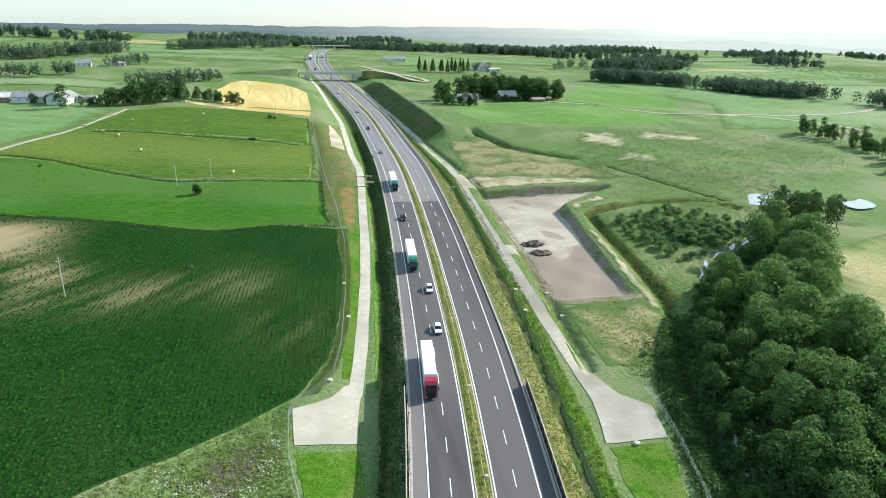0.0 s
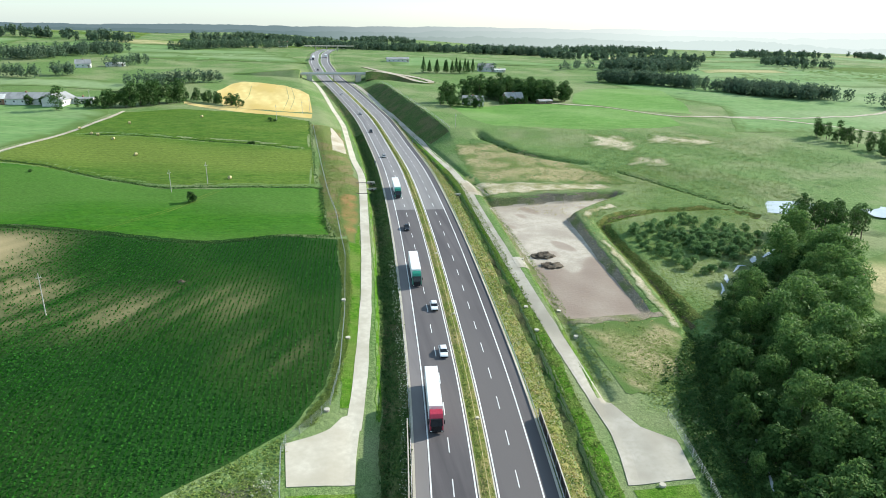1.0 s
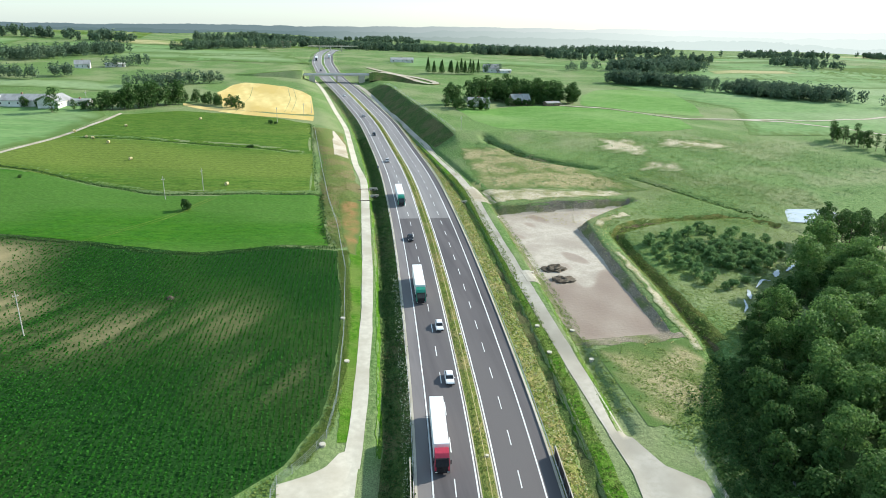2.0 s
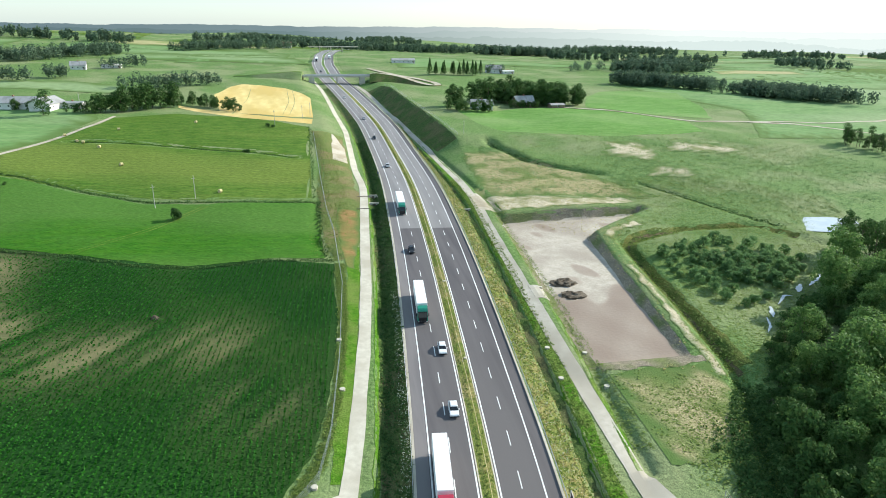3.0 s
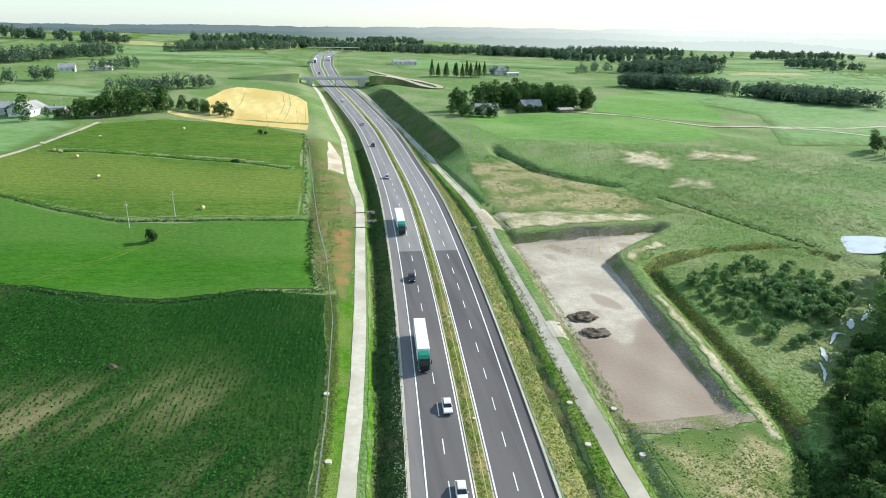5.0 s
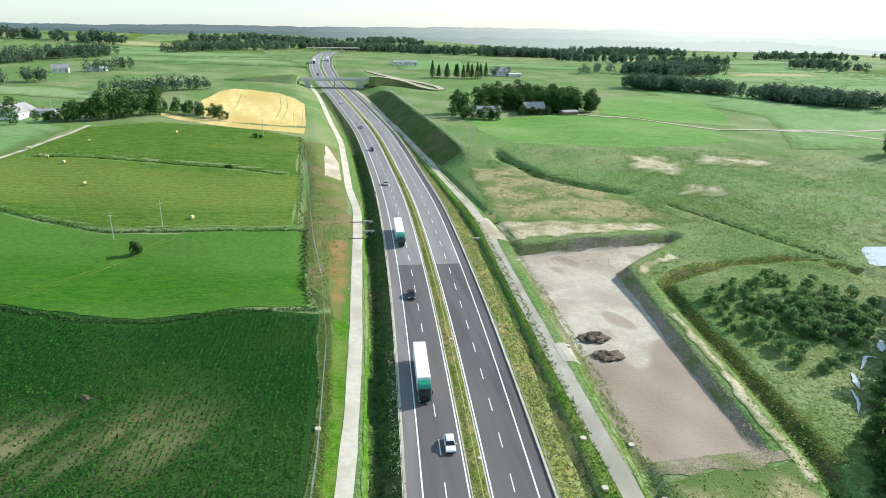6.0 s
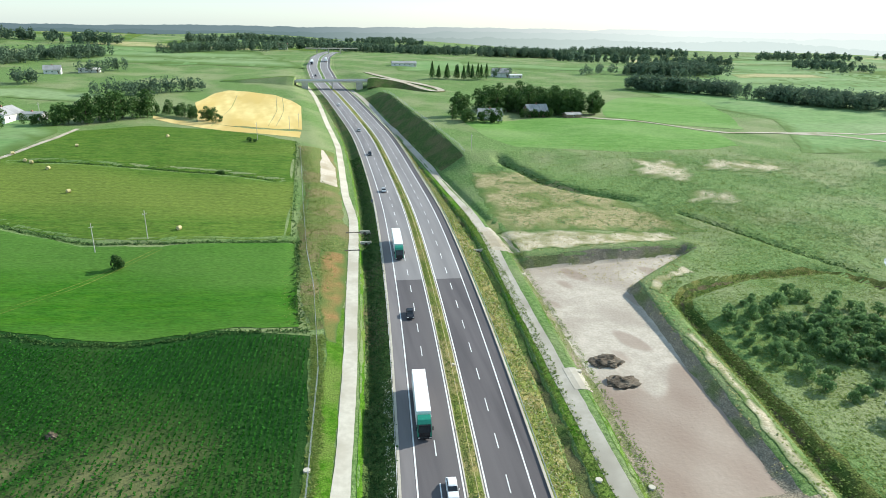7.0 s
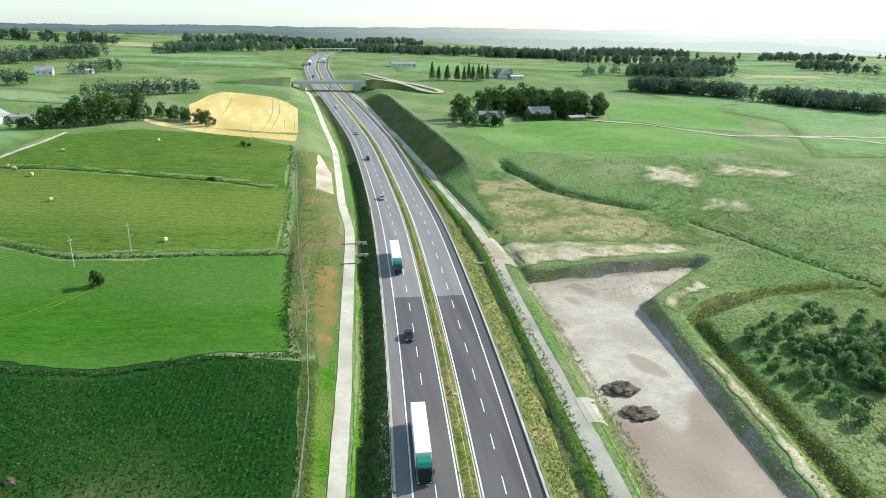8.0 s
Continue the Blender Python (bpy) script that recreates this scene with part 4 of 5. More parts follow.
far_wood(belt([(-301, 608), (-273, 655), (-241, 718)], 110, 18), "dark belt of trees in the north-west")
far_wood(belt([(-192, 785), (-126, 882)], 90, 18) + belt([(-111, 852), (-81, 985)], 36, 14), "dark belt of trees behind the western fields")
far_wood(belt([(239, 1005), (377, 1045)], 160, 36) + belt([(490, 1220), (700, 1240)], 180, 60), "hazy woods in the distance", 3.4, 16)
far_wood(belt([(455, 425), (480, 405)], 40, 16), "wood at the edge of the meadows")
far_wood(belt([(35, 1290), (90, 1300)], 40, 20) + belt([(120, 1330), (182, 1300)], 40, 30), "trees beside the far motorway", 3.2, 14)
_clumps = []
for _ in range(70):
    ang, rad = rng.uniform(-0.95, 0.95), 950 + 950 * rng.random()
    x, y = rad * math.sin(ang + 0.15), rad * math.cos(ang + 0.15)
    if abs(x - float(centre(y))) < 70 and y < 1400 or x > 250 and rng.random() < 0.6 or x < -150 and rng.random() < 0.55:
        continue
    lx, ly = rng.uniform(40, 330), rng.uniform(8, 40)
    for _k in range(int(14 + lx / 5)):
        _clumps.append((x + rng.uniform(-lx / 2, lx / 2), y + rng.normal(0, ly)))
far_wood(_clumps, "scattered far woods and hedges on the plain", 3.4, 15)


# ---- crops, weeds and flowers ----
def tufts(name, xy, material, label, category, size=0.5, per=4, spread=0.25, tall=0.6, seed=2, flat=1.0):
    """Small upright leaves in clumps, one object of stuff."""
    g = np.random.default_rng(seed)
    n = len(xy)
    base = site(np.column_stack([xy, height(xy[:, 0], xy[:, 1])]))
    base = np.repeat(base, per, 0)
    p = base + np.column_stack([g.normal(0, spread, (n * per, 2)), np.abs(g.normal(tall * 0.5, tall * 0.25, n * per))])
    d = np.column_stack([g.normal(0, 0.7, (n * per, 2)), g.uniform(0.7, 2.0, n * per) * flat])
    tagged(new(name, quads_mesh(name, leaf_quads(g, p, d, size), material)), label, category, kind="stuff")


def strip_places(u0, u1, y0, y1, n, seed):
    g = np.random.default_rng(seed)
    y = g.uniform(y0, y1, n)
    u = g.uniform(u0, u1, n)
    u = np.where(u > 12, 12 + (u - 12) / squeeze(y), u)
    return np.column_stack([centre(y) + u, y])


_g = np.random.default_rng(5)
_rows = []
_out = CORN_EAST + [(-150, 40), (-125, 195)] + CORN_NORTH[::-1][1:-1]
for k in range(128):
    o = 1.0 * k
    yy = np.arange(58, 200, 0.45) + _g.uniform(0, 0.5)
    xx = -0.9 - o + 0.012 * (yy - 150) + _g.normal(0, 0.035, len(yy)) - 1.2 * np.sin((yy - 60) / 38)
    _rows.append(np.column_stack([xx, yy]))
_corn = np.vstack(_rows)
_corn = _corn[within(_corn[:, 0], _corn[:, 1], _out) < -0.4]
_thin = bare_soil(_corn[:, 0], _corn[:, 1])
_corn = _corn[_g.random(len(_corn)) > _thin * 1.15 + 0.05]
tufts("maize_plants", _corn, CORN_LEAF, "rows of dark green young maize plants", "crop", 0.50, 4, 0.07, 0.7, 3)

# lush growth whose dark leaf colour stands in for the wood's shade
tufts("undergrowth", scatter_in([(51.5, 46), (57, 68), (63, 88), (72, 104), (82, 116), (86, 112), (78, 94), (68, 70), (63, 44)], 5000, 0, 37), LEAF_DARK, "rank undergrowth along the wood, leaves darkened for its shade", "undergrowth", 0.6, 4, 0.35, 0.9, 21)
tufts("scrub", scatter_in([(61, 92), (70, 90), (76, 108), (70, 118), (66, 108)], 650, 0, 39) + _g.normal(0, 2.2, (650, 2)), WEED, "rank weeds on the rough ground by the pad", "weeds", 0.45, 4, 0.4, 0.2, 23, 4.0)
tufts("scrub", scatter_in([(64, 96), (69, 95), (71, 104), (66, 104)], 45, 0, 40), LEAF_DARK, "dark brambles on the rough ground by the pad", "weeds", 0.55, 5, 0.4, 0.7, 24)
tufts("hummocks", np.vstack([scatter_in([(120, 250), (150, 205), (200, 205), (270, 250), (280, 310), (200, 320), (130, 315)], 1700, 0, 41) + _g.normal(0, 4, (1700, 2)), scatter_in([(62, 240), (124, 228), (128, 262), (70, 310)], 700, 0, 42)]), LEAF_PALE, "grey-green hummocks of sedge on the wet meadow", "grass", 0.9, 6, 0.9, 0.12, 25, 5.0)
MEADOW_E = [(61, 58), (62, 92), (58, 98), (56, 121), (78, 118), (88, 190), (114, 222), (100, 240), (140, 260), (200, 230), (190, 200), (160, 186), (118, 196), (92, 186), (88, 150), (84, 118), (70, 84), (64, 55)]
SCRUB = [(-74, 50), (-40, 72.5), (-29, 79.5), (-19, 87.5), (-10.5, 94), (-11, 80), (-8, 66), (-5, 55)]
tufts("scrub", scatter_in(SCRUB, 4200, 0, 21), WEED, "rough scrub of weeds beside the maize", "weeds", 0.45, 4, 0.35, 0.45, 4, 2.2)
tufts("white_flowers", np.vstack([np.array(c) + _g.normal(0, 1.3, (60, 2)) for c in ((-14, 77), (-16, 72), (-20, 70), (-13, 82), (-25, 72), (-29, 75), (-31, 69))]), FLOWER, "creamy white wild flowers in the scrub", "flowers", 0.34, 3, 0.25, 0.9, 5)
tufts("scrub", scatter_in([(-1, 178), (0.2, 145), (-0.8, 121), (-3.5, 106), (-9, 95), (-6, 96), (-2, 104), (0.6, 118), (2.2, 145), (1.8, 178)], 2600, 0, 23), WEED, "strip of weeds along the fence", "weeds", 0.42, 4, 0.3, 0.35, 6, 2.2)
tufts("scrub", scatter_in([(-8, 186), (0, 182), (1, 200), (3, 222), (2, 250), (-3, 290), (-12, 345), (-16, 345), (-10, 290), (-8.5, 232)], 2000, 0, 24) + _g.normal(0, 1.2, (2000, 2)), WEED, "strip of rough grass along the field edge", "weeds", 0.5, 4, 0.4, 0.25, 7, 2.2)
# darker leaves deepen the painted shade of the western bank
tufts("bank_weeds", strip_places(-17, -12.0, 45, 340, 5500, 25), LEAF_DARK, "weeds on the embankment, leaf colour darkened for shade", "weeds", 0.5, 4, 0.25, 0.5, 8)
tufts("white_flowers", strip_places(-13.6, -11.9, 50, 160, 700, 26), FLOWER, "pale wild flowers along the guard rail", "flowers", 0.28, 3, 0.2, 0.6, 9)
tufts("bank_grass", strip_places(12.2, 17.0, 45, 380, 3600, 27), DRY_WEED, "straw-yellow grass on the embankment", "grass", 0.42, 3, 0.22, 0.4, 10)
tufts("bank_weeds", strip_places(12.2, 17.0, 45, 330, 4600, 28), WEED, "green weeds on the embankment", "weeds", 0.42, 4, 0.25, 0.3, 11)
tufts("white_flowers", strip_places(12.3, 16.2, 45, 300, 2300, 29), FLOWER, "white wild flowers on the embankment", "flowers", 0.24, 3, 0.18, 0.55, 12)
tufts("ditch_weeds", strip_places(17.2, 18.4, 45, 330, 1500, 38), LEAF_DARK, "dark herbs in the roadside ditch", "weeds", 0.4, 4, 0.2, 0.35, 22)
tufts("verge_grass", strip_places(19.2, 22.2, 45, 260, 2600, 30), WEED, "lush grass beside the service track", "grass", 0.4, 4, 0.2, 0.35, 13)
tufts("verge_grass", strip_places(26.4, 31, 100, 230, 1800, 31), WEED, "lush grass between the track and the basin", "grass", 0.4, 4, 0.35, 0.22, 14, 4.0)
tufts("median_grass", strip_places(-1.1, 1.1, 30, 420, 4200, 32), WEED, "grass and weeds in the median", "grass", 0.32, 4, 0.15, 0.3, 15)
tufts("meadow_grass", scatter_in(MEADOW_E, 5000, 0, 33), WEED, "tufted grass of the wet meadow", "grass", 0.55, 4, 0.6, 0.22, 16, 4.0)
tufts("meadow_grass", scatter_in([(90, 184), (118, 196), (146, 198), (160, 178), (118, 140), (100, 126), (86, 112), (86, 150)], 5500, 0, 34), WEED, "tall rank growth of the wet meadow", "grass", 0.5, 4, 0.5, 0.12, 17, 4.5)
tufts("dry_tufts", scatter_in([(56, 121), (76, 119), (90, 186), (113, 219), (58, 234), (56, 216), (84, 198), (76, 122)], 900, 0, 35), DRY_WEED, "dry grass tufts round the basin", "grass", 0.45, 3, 0.3, 0.3, 18, 2.2)
tufts("meadow_grass", scatter_in([(62, 235), (150, 225), (260, 260), (250, 330), (110, 330), (66, 300)], 4500, 0, 36) + _g.normal(0, 9, (4500, 2)), WEED, "tufted pasture of the eastern meadows", "grass", 0.7, 4, 0.8, 0.22, 19, 4.0)
tufts("ditch_reeds", along(DITCHES[0][0][:8], 1300) + _g.normal(0, 1.1, (1300, 2)), WEED, "olive reeds along the meadow ditch", "reeds", 0.5, 4, 0.25, 0.4, 26)
tufts("ditch_reeds", np.vstack([along(DITCHES[2][0], 400) + _g.normal(0, 1.5, (400, 2)), along(DITCHES[3][0], 350) + _g.normal(0, 0.9, (350, 2)),
                              along(TERRACES[0][0], 900) + _g.normal(0, 0.5, (900, 2)), along(TERRACES[1][0], 700) + _g.normal(0, 0.5, (700, 2)), along([(-3, 180), (-6, 195), (-8, 230)], 200) + _g.normal(0, 0.6, (200, 2)), along([(-9.5, 233), (-12, 280), (-17, 352)], 220) + _g.normal(0, 0.6, (220, 2)), along(CORN_NORTH, 900) + [0, 1.6] + _g.normal(0, 0.45, (900, 2))]),
      LEAF_DARK, "dark reeds and herbs along ditches and field edges", "reeds", 0.6, 4, 0.25, 0.6, 20)


# ---- barriers ----
def along_road(u, y0, y1, step):
    ys = np.arange(y0, y1, step)
    x = centre(ys) + u
    return np.column_stack([x, ys, height(x, ys)])


def ribbon(path, profile):
    """A section swept along a line; profile: (sideways, up) pairs."""
    n, m = len(path), len(profile)
    d = np.gradient(path[:, :2], axis=0)
    d /= np.hypot(*d.T)[:, None]
    side = np.column_stack([d[:, 1], -d[:, 0]])
    v = [[(path[i, 0] + side[i, 0] * a, path[i, 1] + side[i, 1] * a, path[i, 2] + b) for a, b in profile] for i in range(n)]
    f = [[i * m + j, i * m + (j + 1) % m, (i + 1) * m + (j + 1) % m, (i + 1) * m + j] for i in range(n - 1) for j in range(m)]
    f += [list(range(m))[::-1], [(n - 1) * m + j for j in range(m)]]
    return np.array(v).reshape(-1, 3), f


POST = bmesh.new()
box(POST, -0.05, 0.05, -0.03, 0.03, -0.3, 0.78)
post_mesh = bpy.data.meshes.new("post")
POST.to_mesh(post_mesh)
POST.free()
post_mesh.materials.append(STEEL)


def post_row(parent, places, mesh, name="post"):
    for x, y, z in places:
        o = new(name, mesh)
        o.parent = parent
        o.location = site((x, y, z))


for sgn in (-1, 1):
    rail = tagged(new("guard_rail"), "galvanised steel guard rail on short posts beside the motorway", "guard rail")
    s = -sgn
    v, f = ribbon(along_road(sgn * 11.95, 30, 520, 3.0), [(0.05 * s, 0.48), (0.10 * s, 0.54), (0.05 * s, 0.61), (0.10 * s, 0.70), (0.05 * s, 0.76), (0.03 * s, 0.76), (0.07 * s, 0.70), (0.02 * s, 0.61), (0.07 * s, 0.54), (0.03 * s, 0.48)])
    part("beam", mesh_of("beam", v, f, STEEL), None, rail)
    post_row(rail, along_road(sgn * 11.95, 44, 380, 4.0), post_mesh)
    # opaque screen on the bridge over the stream
    screen = tagged(new("screen_wall"), "dark opaque screen wall on the edge of the motorway bridge", "screen")
    path, top = along_road(sgn * 12.35, -60, 92.5, 3.0), 2.5 if sgn < 0 else 2.05
    v, f = ribbon(path, [(-0.05, -0.5), (0.05, -0.5), (0.05, top - 0.1), (-0.05, top - 0.1)])
    part("panel", mesh_of("panel", v, f, SCREEN), None, screen)
    v, f = ribbon(path, [(-0.09, top - 0.1), (0.09, top - 0.1), (0.09, top), (-0.09, top)])
    part("cap_rail", mesh_of("cap_rail", v, f, CONCRETE), None, screen, "pale cap rail")
    bm = box(bmesh.new(), -0.1, 0.1, -0.1, 0.1, -0.5, top - 0.02)
    sp = bpy.data.meshes.new("screen_post")
    bm.to_mesh(sp)
    bm.free()
    sp.materials.append(STEEL)
    post_row(screen, path[34::1], sp, "screen_post")
cable = tagged(new("cable_barrier"), "thin cable barrier on posts in the median", "guard rail")
for h in (0.45, 0.6, 0.75):
    v, f = ribbon(along_road(0.25, 20, 430, 4.0), [(-0.02, h - 0.02), (0.02, h - 0.02), (0.02, h + 0.02), (-0.02, h + 0.02)])
    part("cable", mesh_of("cable", v, f, HAY), None, cable)
post_row(cable, along_road(0.25, 40, 300, 3.0), post_mesh)


def wire_fence(line, step, label, tall=1.7, mat_=STEEL):
    n = max(3, int(np.hypot(*np.diff(np.array(line, float), axis=0).T).sum() / step))
    p = along(line, n)
    p = np.column_stack([p, height(p[:, 0], p[:, 1])])
    fence = tagged(new("fence"), label, "fence")
    bm = cyl(bmesh.new(), (0, 0, -0.3), (0, 0, tall + 0.1), 0.05, 0.05, 6)
    me = bpy.data.meshes.new("post")
    bm.to_mesh(me)
    bm.free()
    me.materials.append(mat_)
    post_row(fence, p, me)
    for h in np.linspace(0.15, tall, 5):
        v, f = ribbon(p, [(-0.012, h - 0.012), (0.012, h - 0.012), (0.012, h + 0.012), (-0.012, h + 0.012)])
        part("wire", mesh_of("wire", v, f, mat_), None, fence)


wire_fence([(-6.5, 62), (-10.6, 79.5), (-11.3, 91), (-7.5, 94.5), (-3, 100.5), (-1.0, 111), (0.4, 132), (1.0, 165), (-1.5, 200), (-4.5, 222), (-8, 262), (-14, 338)], 3.0, "grey wire mesh fence on thin posts")
wire_fence([(60.5, 88), (60.2, 83), (58.5, 71), (55, 55)], 3.0, "grey wire mesh fence round the gravel pad")
_y = np.linspace(316, 500, 40)
wire_fence(np.column_stack([centre(_y) + bank_toe(_y) + 13.4, _y + 3]).tolist(), 4.0, "wire fence along the top of the cutting", 1.5)


# ---- vehicles ----
def wheel_mesh(r, w):
    bm = cyl(bmesh.new(), (-w / 2, 0, 0), (w / 2, 0, 0), r, r, 18)
    bmesh.ops.bevel(bm, geom=[e for e in bm.edges if len(e.link_faces) == 2 and e.calc_face_angle(0) > 1], offset=r * 0.12, segments=2, affect="EDGES")
    me = bpy.data.meshes.new("tyre")
    bm.to_mesh(me)
    bm.free()
    me.materials.append(RUBBER)
    bm = cyl(bmesh.new(), (-w / 2 - 0.01, 0, 0), (w / 2 + 0.01, 0, 0), r * 0.55, r * 0.5, 12)
    rim = bpy.data.meshes.new("rim")
    bm.to_mesh(rim)
    bm.free()
    rim.materials.append(STEEL)
    return me, rim


def add_wheels(root, meshes, places):
    for x, y, z in places:
        w = new("tyre", meshes[0])
        w.parent = root
        w.location = (x, y, z)
        r = new("rim", meshes[1])
        r.parent = w


TRUCK_WHEEL, CAR_WHEEL = wheel_mesh(0.5, 0.32), wheel_mesh(0.32, 0.21)


def side_shape(bm, profile, half, top_half=None, z_top=None):
    """A body extruded across from its side outline (y, z); narrower towards the top if asked."""
    zs = [z for _, z in profile]
    z0, z1 = min(zs), max(zs)

    def wide(z):
        return half if top_half is None else half + (top_half - half) * ((z - z0) / (z1 - z0))
    left = [bm.verts.new((-wide(z), y, z)) for y, z in profile]
    right = [bm.verts.new((wide(z), y, z)) for y, z in profile]
    bm.faces.new(left)
    bm.faces.new(right[::-1])
    n = len(profile)
    for i in range(n):
        bm.faces.new((left[i], right[i], right[(i + 1) % n], left[(i + 1) % n]))
    bmesh.ops.recalc_face_normals(bm, faces=bm.faces)
    bmesh.ops.bevel(bm, geom=list(bm.edges), offset=0.05, segments=2, affect="EDGES")
    return bm


def lorry(paint, label):
    root = tagged(new("truck"), label, "truck")
    part("cab", side_shape(bmesh.new(), [(0.05, 0.55), (0.0, 1.3), (0.12, 2.2), (0.35, 3.0), (0.9, 3.55), (2.1, 3.8), (2.2, 0.9), (1.6, 0.55)], 1.24, 1.16), paint, root)
    part("windscreen", side_shape(bmesh.new(), [(-0.12, 1.65), (0.12, 1.65), (0.46, 2.8), (0.20, 2.8)], 1.12, 1.04), DARK_GLASS, root)
    part("sun_visor", box(bmesh.new(), -1.1, 1.1, 0.12, 0.5, 2.88, 2.98, 0.03), BLACK, root)
    part("grille", box(bmesh.new(), -0.95, 0.95, -0.04, 0.06, 0.75, 1.6, 0.03), BLACK, root)
    part("bumper", box(bmesh.new(), -1.24, 1.24, -0.1, 0.35, 0.32, 0.72, 0.06), BLACK, root)
    part("chassis", box(bmesh.new(), -0.5, 0.5, 0.6, 6.2, 0.65, 1.05, 0.04), BLACK, root)
    part("fuel_tank", box(bmesh.new(), 0.6, 1.2, 2.5, 4.2, 0.45, 1.0, 0.1), STEEL, root)
    for sx in (-1, 1):
        part("headlight", box(bmesh.new(), sx * 0.98 - 0.18, sx * 0.98 + 0.18, -0.12, 0.0, 0.5, 0.68, 0.03), LAMP_GLASS, root)
        part("mirror", box(bmesh.new(), sx * 1.42 - 0.1, sx * 1.42 + 0.1, 0.2, 0.36, 1.85, 2.6, 0.04), BLACK, root)
        part("side_window", box(bmesh.new(), sx * 1.2 - 0.03, sx * 1.2 + 0.03, 0.55, 1.35, 1.9, 2.7, 0.02), DARK_GLASS, root)
        part("side_skirt", box(bmesh.new(), sx * 1.22 - 0.03, sx * 1.22 + 0.03, 6.6, 10.2, 0.5, 1.1, 0.02), BLACK, root)
    part("trailer_box", box(bmesh.new(), -1.275, 1.275, 2.75, 16.4, 1.15, 4.0, 0.06), WHITE, root, "white box trailer")
    part("trailer_frame", box(bmesh.new(), -0.55, 0.55, 4.0, 16.2, 0.85, 1.15, 0.03), BLACK, root)
    part("rear_bumper", box(bmesh.new(), -1.2, 1.2, 16.2, 16.35, 0.5, 0.68, 0.03), RED, root)
    add_wheels(root, TRUCK_WHEEL, [(sx * 1.05, y, 0.5) for sx in (-1, 1) for y in (1.35, 5.0, 11.4, 12.7, 14.0)])
    return root


def motor_car(paint, label, tall=1.0):
    root = tagged(new("car"), label, "car")
    part("body", side_shape(bmesh.new(), [(0.05, 0.3), (0.0, 0.55), (0.12, 0.72 * tall), (1.15, 0.92 * tall), (3.9, 0.98 * tall), (4.35, 0.92 * tall), (4.4, 0.5), (4.3, 0.3)], 0.89, 0.80), paint, root)
    part("cabin_glass", side_shape(bmesh.new(), [(1.05, 0.86 * tall), (1.85, 1.40 * tall), (3.4, 1.42 * tall), (4.2, 0.92 * tall)], 0.79, 0.60), DARK_GLASS, root)
    part("roof", side_shape(bmesh.new(), [(1.70, 1.34 * tall), (1.95, 1.50 * tall), (3.3, 1.51 * tall), (3.65, 1.34 * tall)], 0.70, 0.60), paint, root)
    part("front_bumper", box(bmesh.new(), -0.84, 0.84, -0.04, 0.2, 0.28, 0.5, 0.05), BLACK, root)
    for sx in (-1, 1):
        part("headlight", box(bmesh.new(), sx * 0.66 - 0.16, sx * 0.66 + 0.16, 0.0, 0.16, 0.58, 0.72, 0.03), LAMP_GLASS, root)
        part("tail_light", box(bmesh.new(), sx * 0.7 - 0.12, sx * 0.7 + 0.12, 4.32, 4.43, 0.65, 0.85, 0.03), RED, root)
        part("mirror", box(bmesh.new(), sx * 0.97 - 0.09, sx * 0.97 + 0.09, 1.45, 1.6, 0.92, 1.06, 0.03), paint, root)
    add_wheels(root, CAR_WHEEL, [(sx * 0.79, y, 0.32) for sx in (-1, 1) for y in (0.85, 3.45)])
    return root


def on_road(root, u, y, away=False, length=4.4):
    """Stand a vehicle on the carriageway, its nose at y."""
    ys = np.array([y, y + length])
    xs = centre(ys) + u
    zs = height(xs, ys) + 0.12
    a, b = Vector(site((xs[0], ys[0], zs[0]))), Vector(site((xs[1], ys[1], zs[1])))
    fwd = (b - a).normalized()
    if away:
        a, fwd = b, -fwd
    right = fwd.cross(Vector((0, 0, 1))).normalized()
    up = right.cross(fwd)
    m = Matrix((right, fwd, up)).transposed().to_4x4()
    root.matrix_basis = Matrix.Translation(a) @ m
    return root


on_road(lorry(RED, "white box lorry with a dark red cab on the motorway"), -7.2, 88, length=16)
green_lorry = on_road(lorry(GREEN, "white box lorry with a green cab on the motorway"), -6.9, 142.5, length=16)
on_road(copy_thing(green_lorry, Matrix()), -6.9, 213, length=16)
white_car = on_road(motor_car(WHITE, "white car on the motorway", 1.06), -3.6, 129.5)
on_road(copy_thing(white_car, Matrix()), -3.6, 110)
black_car = on_road(motor_car(BLACK, "black car on the motorway"), -6.6, 181)
silver_car = on_road(motor_car(SILVER, "silver grey car on the motorway"), -6.8, 278)
on_road(copy_thing(black_car, Matrix()), -6.8, 340)
on_road(copy_thing(silver_car, Matrix()), -6.0, 392)
on_road(copy_thing(white_car, Matrix()), -6.5, 470)
on_road(copy_thing(black_car, Matrix()), -6.5, 610)
on_road(lorry(WHITE, "plain white box lorry far down the motorway"), -6.9, 690, length=16)
on_road(copy_thing(green_lorry, Matrix()), 7.0, 720, True, 16)


# ---- bridge over the motorway ----
BY = 548.0
_zr = float(height(centre(BY), BY))
bridge = tagged(new("road_bridge"), "grey concrete road bridge over the motorway", "bridge")
_cx = float(centre(BY))
part("deck", box(bmesh.new(), _cx - 30, _cx + 30, BY - 4.5, BY + 4.5, _zr + 5.6, _zr + 6.7, 0.1), CONCRETE, bridge)
